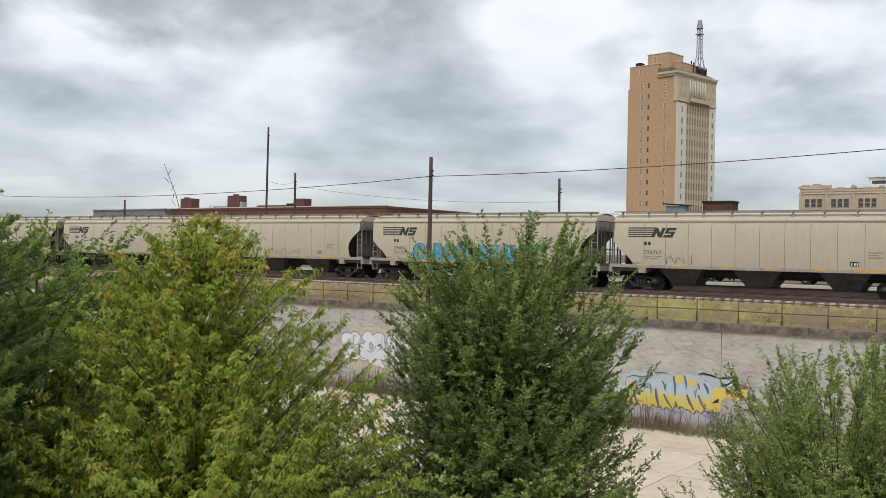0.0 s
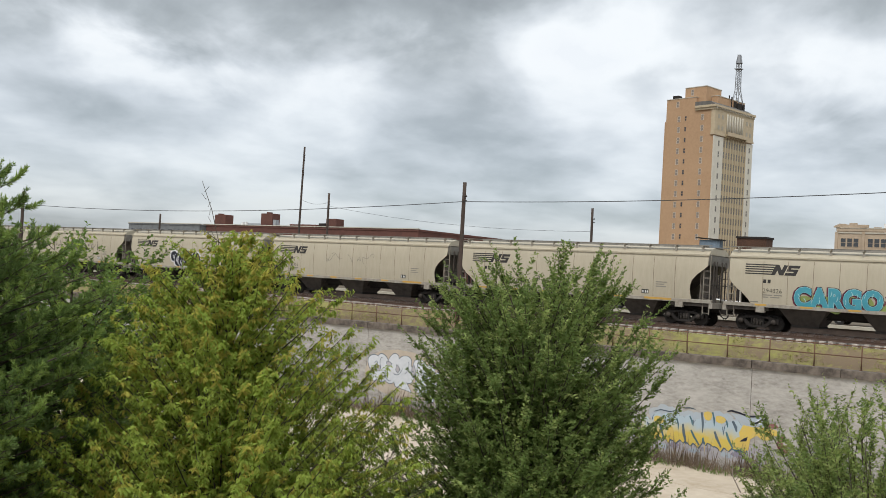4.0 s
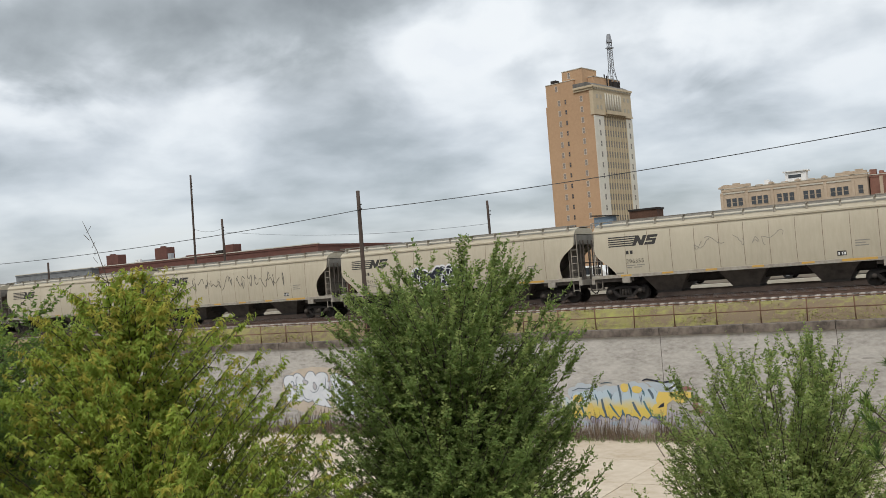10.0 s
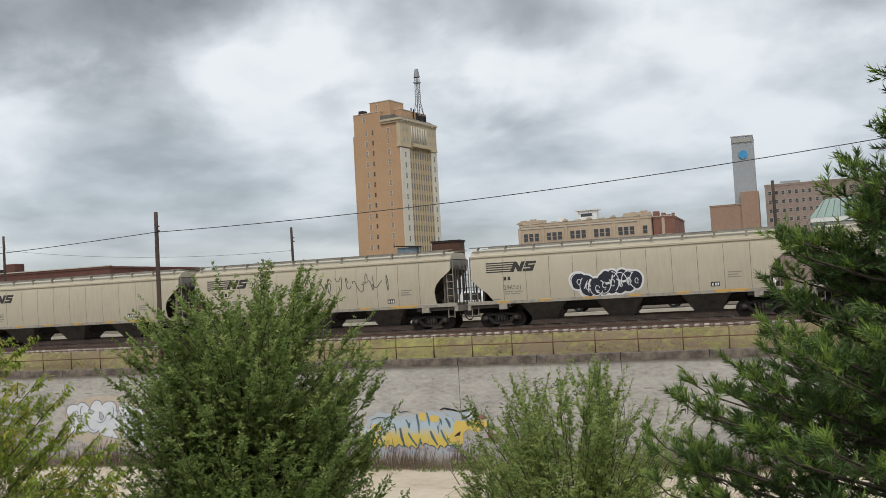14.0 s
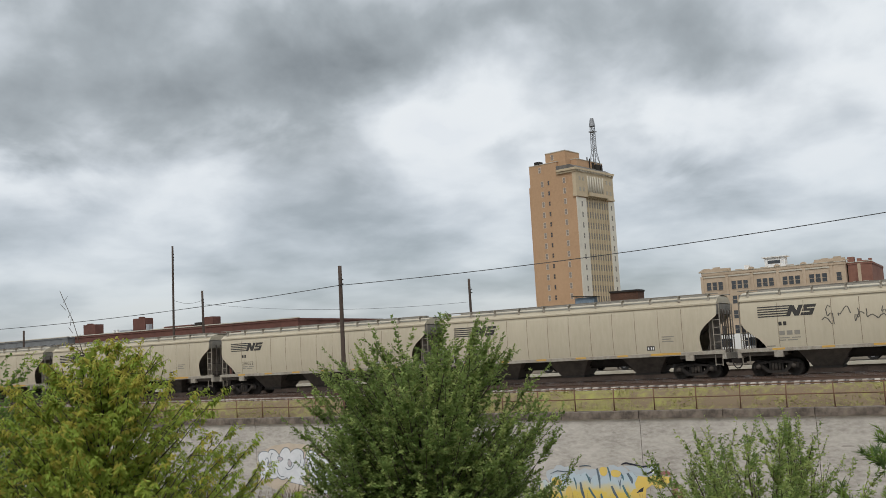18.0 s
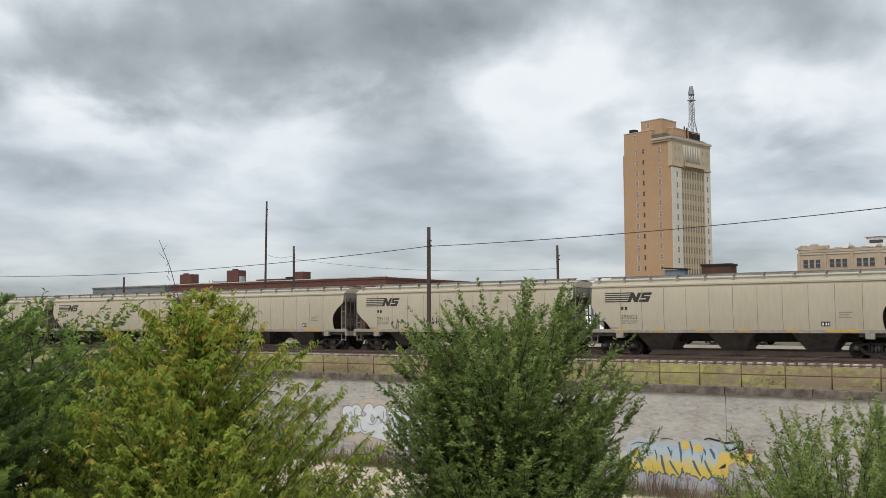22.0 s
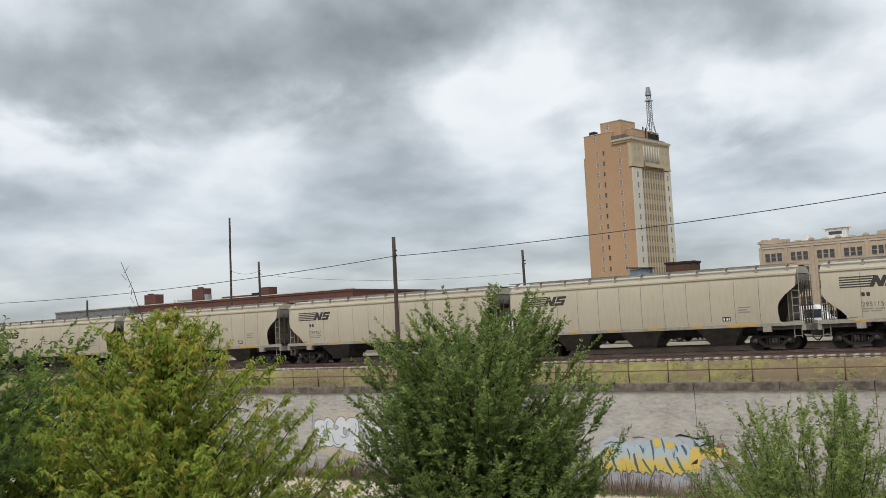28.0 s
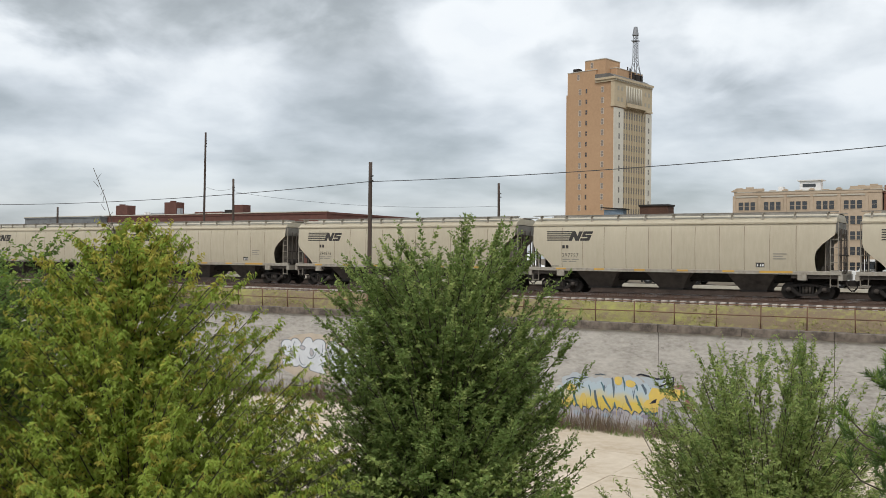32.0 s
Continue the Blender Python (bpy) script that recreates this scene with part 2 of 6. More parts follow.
POLE_WOOD = surface("tarred_pole_wood", (0.085, 0.062, 0.05), (0.04, 0.03, 0.026), 0.9, grain=9.0, amount=0.5, bump=0.4, streak=0.85)
WIRE = surface("dark_wire", (0.05, 0.052, 0.055), (0.03, 0.03, 0.03), 0.6, bump=0)
BRICK_TAN = surface("tan_brick", (0.50, 0.325, 0.195), (0.40, 0.25, 0.145), 0.9, grain=1.1, big=0.06, amount=0.45, bump=0)
STONE_PALE = surface("pale_terracotta", (0.56, 0.53, 0.455), (0.42, 0.385, 0.31), 0.85, grain=1.0, big=0.12, amount=0.45, bump=0)
SPANDREL = surface("stone_spandrel", (0.46, 0.37, 0.245), (0.35, 0.28, 0.18), 0.85, grain=1.0, amount=0.4, bump=0)
BRICK_RED = surface("dark_red_brick", (0.155, 0.068, 0.052), (0.095, 0.045, 0.037), 0.92, grain=0.8, big=0.08, amount=0.5, bump=0)
BRICK_BUFF = surface("buff_brick", (0.51, 0.405, 0.30), (0.38, 0.295, 0.21), 0.9, grain=0.9, big=0.08, amount=0.5, bump=0)
GREY_CLAD = surface("grey_cladding", (0.36, 0.38, 0.40), (0.26, 0.275, 0.29), 0.6, grain=0.7, big=0.06, amount=0.4, bump=0)
WHITE_PAINT = surface("white_paint", (0.78, 0.78, 0.77), (0.62, 0.62, 0.60), 0.45, grain=3.0, amount=0.25, bump=0)
BLUE_SIGN = surface("blue_sign", (0.06, 0.30, 0.55), (0.05, 0.24, 0.47), 0.5, grain=1.0, amount=0.2, bump=0)
TEAL_ROOF = surface("verdigris_roof", (0.44, 0.58, 0.52), (0.34, 0.47, 0.43), 0.7, grain=0.8, amount=0.4, bump=0)
STEEL_GREY = surface("galvanised_lattice", (0.30, 0.31, 0.33), (0.17, 0.175, 0.185), 0.6, metal=0.3, grain=4.0, amount=0.4, bump=0)
GLASS_DARK = glassy("dark_window_glass", (0.035, 0.04, 0.047))
GLASS_PALE = glassy("blind_window_glass", (0.36, 0.325, 0.255), 0.5)
TYRE = surface("tyre_rubber", (0.03, 0.03, 0.03), (0.02, 0.02, 0.02), 0.9, grain=8.0, bump=0)
LEAF_YELLOW = surface("yellow_green_leaf", (0.385, 0.475, 0.09), (0.27, 0.345, 0.062), 0.62, grain=1.2, big=1.1, amount=0.55, bump=0, per="island", through=0.5, spec=0.14, vary=0.15)
LEAF_GOLD = surface("golden_leaf", (0.50, 0.46, 0.10), (0.38, 0.35, 0.06), 0.62, grain=1.2, amount=0.4, bump=0, per="island", through=0.52, spec=0.14, vary=0.15)
LEAF_GREEN = surface("elm_leaf", (0.235, 0.315, 0.095), (0.16, 0.225, 0.066), 0.6, grain=1.3, big=1.2, amount=0.55, bump=0, per="island", through=0.52, spec=0.14, vary=0.15)
LEAF_LIGHT = surface("light_elm_leaf", (0.41, 0.48, 0.165), (0.29, 0.36, 0.115), 0.6, grain=1.3, amount=0.5, bump=0, per="island", through=0.52, spec=0.14, vary=0.15)
LEAF_DEEP = surface("deep_green_leaf", (0.19, 0.28, 0.075), (0.125, 0.19, 0.052), 0.6, grain=1.3, amount=0.5, bump=0, per="island", through=0.45, spec=0.14, vary=0.15)
NEEDLE = surface("cedar_spray", (0.185, 0.265, 0.08), (0.115, 0.18, 0.053), 0.7, grain=1.6, big=1.5, amount=0.55, bump=0, per="island", through=0.3, spec=0.2, vary=0.15)
NEEDLE_TIP = surface("fresh_cedar_tip", (0.30, 0.40, 0.10), (0.20, 0.29, 0.07), 0.7, grain=1.6, amount=0.5, bump=0, per="island", through=0.35, spec=0.2, vary=0.15)
PINE_DARK = surface("pine_needle", (0.115, 0.18, 0.055), (0.07, 0.115, 0.036), 0.7, grain=1.6, big=1.5, amount=0.55, bump=0, per="island", through=0.2, spec=0.2, vary=0.15)
PINE_TIP = surface("fresh_pine_needle", (0.25, 0.35, 0.075), (0.165, 0.24, 0.055), 0.7, grain=1.6, amount=0.5, bump=0, per="island", through=0.3, spec=0.2, vary=0.15)
TWIG_PURPLE = surface("dry_purple_twig", (0.075, 0.05, 0.045), (0.04, 0.028, 0.026), 0.9, grain=9.0, amount=0.5, bump=0, per="island")


# ---- mesh tools ----
class Geo:
    """Collects the corners and faces of one mesh."""

    def __init__(self):
        self.v, self.f = [], []

    def poly(self, pts):
        n = len(self.v)
        self.v += [tuple(p) for p in pts]
        self.f.append(tuple(range(n, n + len(pts))))
        return self

    def box(self, a, b, turn=None, at=(0, 0, 0)):
        (x0, y0, z0), (x1, y1, z1) = a, b
        pts = [(x0, y0, z0), (x1, y0, z0), (x1, y1, z0), (x0, y1, z0), (x0, y0, z1), (x1, y0, z1), (x1, y1, z1), (x0, y1, z1)]
        if turn is not None:
            pts = [tuple(turn @ Vector(p) + Vector(at)) for p in pts]
        n = len(self.v)
        self.v += pts
        self.f += [tuple(n + i for i in q) for q in ((0, 3, 2, 1), (4, 5, 6, 7), (0, 1, 5, 4), (1, 2, 6, 5), (2, 3, 7, 6), (3, 0, 4, 7))]
        return self

    def tube(self, pts, radii, sides=6, cap=True):
        """A round bar along points, with a radius at each."""
        pts = [Vector(p) for p in pts]
        if isinstance(radii, (int, float)):
            radii = [radii] * len(pts)
        n0 = len(self.v)
        for i, p in enumerate(pts):
            d = (pts[min(i + 1, len(pts) - 1)] - pts[max(i - 1, 0)]).normalized()
            side = d.cross(Vector((0, 0, 1)) if abs(d.z) < 0.9 else Vector((1, 0, 0))).normalized()
            up = side.cross(d)
            for k in range(sides):
                a = 2 * math.pi * k / sides
                self.v.append(tuple(p + radii[i] * (math.cos(a) * side + math.sin(a) * up)))
        for i in range(len(pts) - 1):
            for k in range(sides):
                a, b = n0 + i * sides + k, n0 + i * sides + (k + 1) % sides
                self.f.append((a, b, b + sides, a + sides))
        if cap:
            self.f.append(tuple(n0 + k for k in reversed(range(sides))))
            self.f.append(tuple(n0 + (len(pts) - 1) * sides + k for k in range(sides)))
        return self

    def prism(self, outline, lo, hi, axis="y"):
        """A flat outline (two coordinates) carried along an axis from lo to hi."""
        n, k = len(self.v), len(outline)
        for s in (lo, hi):
            for a, b in outline:
                self.v.append((a, s, b) if axis == "y" else (s, a, b) if axis == "x" else (a, b, s))
        self.f += [tuple(range(n, n + k)), tuple(reversed(range(n + k, n + 2 * k)))]
        self.f += [(n + i, n + k + i, n + k + (i + 1) % k, n + (i + 1) % k) for i in range(k)]
        return self

    def grid(self, rows):
        n, w = len(self.v), len(rows[0])
        for r in rows:
            self.v += [tuple(p) for p in r]
        for i in range(len(rows) - 1):
            for j in range(w - 1):
                a = n + i * w + j
                self.f.append((a, a + 1, a + w + 1, a + w))
        return self

    def mesh(self, name, smooth=False, flip=True):
        me = bpy.data.meshes.new(name)
        me.from_pydata(self.v, [], self.f)
        if flip and len(self.f) < 4000:
            bm = bmesh.new()
            bm.from_mesh(me)
            bmesh.ops.recalc_face_normals(bm, faces=bm.faces)
            bm.to_mesh(me)
            bm.free()
        if smooth:
            me.polygons.foreach_set("use_smooth", [True] * len(me.polygons))
        return me


def part(name, geo, material, parent=None, label="", at=None, smooth=False, bevel=0.0):
    """One mesh object, from a Geo or a ready mesh, under a thing or a part."""
    me = geo.mesh(name, smooth) if isinstance(geo, Geo) else geo
    if not me.materials:
        me.materials.append(material)
    ob = new(name, me)
    ob.parent = parent
    if at is not None:
        ob.matrix_basis = at if isinstance(at, Matrix) else Matrix.Translation(at)
    if bevel:
        b = ob.modifiers.new("soft_edge", "BEVEL")
        b.width, b.segments, b.limit_method = bevel, 1, "ANGLE"
    if label:
        ob["label"] = label
    return ob


def thing(name, label, category, group="", at=(0, 0, 0), kind=""):
    ob = new(name)
    ob.matrix_basis = at if isinstance(at, Matrix) else Matrix.Translation(at)
    return tagged(ob, label, category, group, kind)


def setting(name, geo, material, label, category, smooth=False, at=None):
    ob = part(name, geo, material, at=at, smooth=smooth)
    return tagged(ob, label, category, kind="structure")


# ---- ground, lot, retaining wall ----
RAIL_Z, TRACK_Y = 6.93, 54.3
NEAR_TRACK_Y, NEAR_RAIL_Z = 50.95, 6.95
WALL_Y, CAP_Z = 47.7, 5.64


def ground_z(x, y):
    """The viewer's bank falls to the lot; behind the wall the railway shelf goes on to the horizon."""
    profile = ((-60, 7.5), (0.6, 7.4), (2.2, 6.8), (5, 6.3), (10, 5.35), (13, 4.4), (23, 0.0), (47.99, 0.0), (48.0, 5.45), (48.12, 5.62), (49.2, 6.5), (49.55, 6.62), (52.0, 6.6), (52.9, 6.62), (57, 6.62), (62, 6.35), (160, 6.0), (3000, 5.0))
    z = float(np.interp(y, [p[0] for p in profile], [p[1] for p in profile]))
    z += 0.88 * math.exp(-(((x + 4.9) / 1.8) ** 2) - ((y - 2.3) / 0.9) ** 2) if y < 8 else 0.0
    if y < 24:
        z += 0.12 * noise.noise((x * 0.5, y * 0.5, 0.3)) * (1 if y < 22 else 0)
    return z


def build_ground():
    ys = [-3000, -60, -10, 0, 0.6, 1.4, 2.2, 3.5, 5, 6.5, 8, 9, 10, 11, 12, 13, 14.5, 16, 18, 20, 22, 23, 25, 36, 47.99, 48.0, 48.12, 48.5, 49.2, 49.55, 52.0, 52.9, 57, 62, 90, 160, 400, 3000]
    xs = [-3000, -900, -400, -200] + list(range(-120, -18, 3)) + list(range(-18, 7)) + list(range(9, 61, 3)) + [100, 300, 900, 3000]
    g = Geo().grid([[(x, y, ground_z(x, y)) for x in xs] for y in ys])
    setting("ground", g, GROUND, "bare brown earth bank and railway shelf", "ground")


build_ground()


def build_lot():
    lot = thing("pavement", "cream concrete lot below the retaining wall", "pavement", kind="structure")
    base = Geo().box((-140, 23.2, -0.3), (60, 47.7, 0.012))
    part("lot_bed", base, LOT_CONCRETE, lot)
    slab = Geo().box((-2.98, -2.3, 0), (2.98, 2.3, 0.04)).mesh("slab")
    for i in range(-9, 4):
        for j in range(5):
            part("slab", slab, LOT_CONCRETE, lot, at=pose(i * 6.0, 26.0 + j * 4.64, 0.0, 0.12 * math.sin(i * 5 + j), 0.1 * math.cos(i + 3 * j)))


build_lot()
JOINTS = [-16.5 + 8.45 * k for k in range(-13, 9)]


def build_wall():
    wall = thing("wall_retaining", "stained grey concrete retaining wall with rubbed-out patches", "retaining wall", kind="structure")
    g = Geo().box((-7 * 0 - 4.21, 0.0, -0.4), (4.21, 0.4, CAP_Z - 0.39)).mesh("wall_panel")
    cap = Geo().prism([(-0.12, CAP_Z - 0.39), (-0.14, CAP_Z - 0.03), (-0.11, CAP_Z), (0.42, CAP_Z), (0.42, CAP_Z - 0.39)], -2.095, 2.095, "x").mesh("cap_block")
    for k in JOINTS[:-1]:
        part("wall_panel", g, WALL_CONCRETE, wall, at=(k + 4.225, WALL_Y, 0))
        for h in (-1, 1):
            part("cap_block", cap, CAP_CONCRETE, wall, "dark weathered coping block", at=(k + 4.225 + h * 2.11, WALL_Y, 0))
    # mortar-dark backing behind the joints
    part("wall_core", Geo().box((JOINTS[0], 0.03, -0.4), (JOINTS[-1], 0.39, CAP_Z - 0.4)), CAP_CONCRETE, wall, at=(0, WALL_Y, 0))
    stain = surface("rain_stain", (0.33, 0.315, 0.29), (0.22, 0.205, 0.19), 0.95, grain=5.0, bump=0)
    rng = random.Random(7)
    for k in range(60):
        x, z = rng.uniform(-56, 4), rng.uniform(2.6, 5.1)
        w, h = rng.uniform(0.08, 0.34), rng.uniform(0.02, 0.07)
        pts = [(x + w * math.cos(a) * rng.uniform(0.7, 1.2), z + h * math.sin(a) * rng.uniform(0.5, 1.3)) for a in [i * math.pi / 6 for i in range(12)]]
        part("scuff_mark", Geo().prism(pts, WALL_Y - 0.004, WALL_Y + 0.002), stain, wall)


build_wall()


def build_railing():
    rail = thing("guard_rail", "rusty brown pipe guard rail along the wall coping", "railing")
    post = Geo().tube([(0, 0, 0), (0, 0, 1.13)], 0.032, 6).mesh("post", True)
    foot = Geo().box((-0.07, -0.07, 0), (0.07, 0.07, 0.025)).mesh("foot_plate")
    xs = [-15.74 + 2.14 * k for k in range(-44, 16)]
    for x in xs:
        p = part("post", post, RAIL_RUST, rail, at=pose(x, WALL_Y + 0.2, CAP_Z, random.uniform(-1.5, 1.5), random.uniform(-1.5, 1.5)))
        part("foot_plate", foot, RAIL_RUST, p)
    for z in (0.62, 1.13):
        for a, b in zip(xs[:-1:4], xs[4::4]):
            n = 5
            pts = [(a + (b - a) * i / (n - 1), WALL_Y + 0.2, CAP_Z + z + 0.008 * math.sin(a * 3 + i * 1.7)) for i in range(n)]
            part("rail_pipe", Geo().tube(pts, 0.03, 6), RAIL_RUST, rail, smooth=True)


build_railing()


def rail_profile(w=0.075, h=0.17):
    return [(-w, 0), (w, 0), (w, 0.015), (0.012, 0.03), (0.012, h - 0.04), (0.036, h - 0.035), (0.036, h), (-0.036, h), (-0.036, h - 0.035), (-0.012, h - 0.04), (-0.012, 0.03), (-w, 0.015)]


def build_track(name, y, top, tie_range, label):
    tr = thing(name, label, "railway track", kind="structure")
    for s in (-0.7175, 0.7175):
        part("rail", Geo().prism([(a + y + s, b + top - 0.17) for a, b in rail_profile()], -400, 300, "x"), RAIL_STEEL, tr, "rust-brown steel rail")
        part("rail_head", Geo().box((-400, y + s - 0.03, top), (300, y + s + 0.03, top + 0.004)), RAIL_TOP, tr)
    rows = []
    for x in [-400, -200] + [i * 0.8 for i in range(-140, 30)] + [120, 300]:
        rows.append([(x, a, b + 0.05 * noise.noise((x * 1.3, a * 2.1, 0))) for a, b in [(y - 1.85, top - 0.66), (y - 1.65, top - 0.48), (y - 1.40, top - 0.34), (y - 0.7, top - 0.28), (y, top - 0.28), (y + 0.7, top - 0.28), (y + 1.5, top - 0.32), (y + 2.2, top - 0.62)]])
    tagged(part("ballast", Geo().grid(rows), BALLAST, tr, "dark crushed stone ballast"), kind="stuff")
    tie = Geo().box((-0.115, -1.3, -0.17), (0.115, 1.3, 0)).mesh("tie")
    plate = Geo().box((-0.09, -0.14, 0), (0.09, 0.14, 0.012)).mesh("tie_plate")
    rng = random.Random(3)
    lo, hi = tie_range
    for k in range(int((hi - lo) / 0.52)):
        part("tie", tie, TIE_WOOD, tr, at=pose(lo + 0.52 * k + rng.uniform(-0.04, 0.04), y + rng.uniform(-0.06, 0.06), top - 0.172 + rng.uniform(-0.012, 0.012), rng.uniform(-0.6, 0.6), 0, rng.uniform(-2, 2)))
    far = Geo()
    for k in range(int((lo + 200) / 0.55)):
        x = -200 + 0.55 * k
        far.box((x - 0.11, y - 1.3, top - 0.34), (x + 0.11, y + 1.3, top - 0.174))
    tagged(part("far_ties", far, TIE_WOOD, tr), kind="stuff")


build_track("track_siding", NEAR_TRACK_Y, NEAR_RAIL_Z, (-70, 8), "empty rusty siding on pale weathered ties")
build_track("track_main", TRACK_Y, RAIL_Z, (-75, 12), "main track under the train on dark ballast")


# ---- poles and wires ----
def pole(name, x, y, top, base, r0, label, insulators=0, cap=False):
    p = thing(name, label, "utility pole", at=(x, y, base))
    h = top - base
    lean = random.uniform(-0.012, 0.012)
    n = 7
    part("shaft", Geo().tube([(lean * h * i / (n - 1), 0, h * i / (n - 1)) for i in range(n)], [r0 * (1.25 - 0.3 * i / (n - 1)) for i in range(n)], 10), POLE_WOOD, p, smooth=True)
    for k in range(insulators):
        z = h - 0.9 - 0.28 * k
        part("insulator", Geo().tube([(lean * z + 0.12, -0.12, z), (lean * z + 0.30, -0.14, z + 0.02)], [0.03, 0.05], 6), DARK_IRON, p)
    return p


pole("utility_pole", -35.5, 48.72, 14.84, 6.0, 0.125, "tarred wooden pole beside the siding", 2)
pole("utility_pole", -87.0, 48.72, 14.6, 6.0, 0.14, "tarred wooden pole beside the siding", 1)
pole("utility_pole", 15.9, 48.72, 16.6, 6.0, 0.14, "tarred wooden pole beside the siding", 1)
pole("tall_pole", -71.75, 70, 21.3, 6.3, 0.10, "tall thin dark pole behind the train", 3)
pole("utility_pole", -67.6, 70, 16.5, 6.3, 0.11, "dark wooden pole behind the train", 2)
pole("utility_pole", -37.85, 70, 15.1, 6.3, 0.105, "dark wooden pole behind the train", 2)
pole("utility_pole", -94.85, 70, 14.2, 6.3, 0.11, "dark wooden pole behind the train")
pole("utility_pole", -0.59, 70, 15.5, 6.3, 0.11, "dark wooden pole behind the train", 1)


def wire(name, a, b, sag, r, label, n=24):
    a, b = Vector(a), Vector(b)
    pts = [a.lerp(b, i / n) - Vector((0, 0, 4 * sag * (i / n) * (1 - i / n))) for i in range(n + 1)]
    tagged(part(name, Geo().tube(pts, r, 5), WIRE, smooth=True), label, "wire")


wire("overhead_wire", (-87.0, 48.72, 13.38), (-35.5, 48.6, 13.62), 0.62, 0.022, "black overhead cable between the siding poles")
wire("overhead_wire", (-35.5, 48.6, 13.62), (15.9, 48.72, 16.1), 0.75, 0.022, "black overhead cable between the siding poles")
wire("overhead_wire", (-160, 48.72, 13.6), (-87.0, 48.72, 13.38), 0.35, 0.022, "black overhead cable between the siding poles")
wire("overhead_wire", (15.9, 48.72, 16.1), (80, 48.72, 16.0), 0.70, 0.022, "black overhead cable between the siding poles")
wire("thin_wire", (-71.7, 70, 15.9), (-67.6, 70, 15.6), 0.35, 0.014, "thin slack wire between two poles", 10)
wire("thin_wire", (-67.6, 70, 15.2), (-37.9, 70, 13.2), 0.6, 0.012, "thin slack wire between two poles")


# ---- buildings ----
def window_mesh(w, h, name, depth=0.25):
    """A frame with its pane set back, facing -y, origin at the middle of the sill line."""
    f = Geo()
    t = 0.09
    f.box((-w / 2 - t, -0.06, -t), (w / 2 + t, 0.05, 0)).box((-w / 2 - t, -0.06, h), (w / 2 + t, 0.05, h + t))
    f.box((-w / 2 - t, -0.06, 0), (-w / 2, 0.05, h)).box((w / 2, -0.06, 0), (w / 2 + t, 0.05, h))
    f.box((-w / 2, -0.045, h * 0.48), (w / 2, 0.03, h * 0.48 + 0.07))
    p = Geo().box((-w / 2, -0.02, 0), (w / 2, 0.03, h))
    return f.mesh(name + "_frame"), p.mesh(name + "_pane")


def put_window(parent, meshes, m, frame_mat, pane_mat):
    w = part("window", meshes[0], frame_mat, parent, at=m)
    part("pane", meshes[1], pane_mat, w)
    return w


GLASS_BLIND = glassy("curtained_window_glass", (0.42, 0.37, 0.31), 0.5)
GLASS_TAN = glassy("shaded_window_glass", (0.24, 0.20, 0.165), 0.4)
GLASS_BRONZE = glassy("bronze_window_glass", (0.13, 0.115, 0.095), 0.3)
WINDOW_TAN = surface("tan_window_surround", (0.68, 0.60, 0.51), (0.55, 0.47, 0.38), 0.8, grain=1.0, bump=0)
BUFF_STONE = surface("buff_stone_pier", (0.54, 0.445, 0.31), (0.43, 0.35, 0.235), 0.85, grain=1.0, amount=0.4, bump=0)
WHITE_STONE = surface("whitewashed_stone", (0.68, 0.645, 0.56), (0.54, 0.50, 0.42), 0.8, grain=1.0, big=0.1, amount=0.4, bump=0)


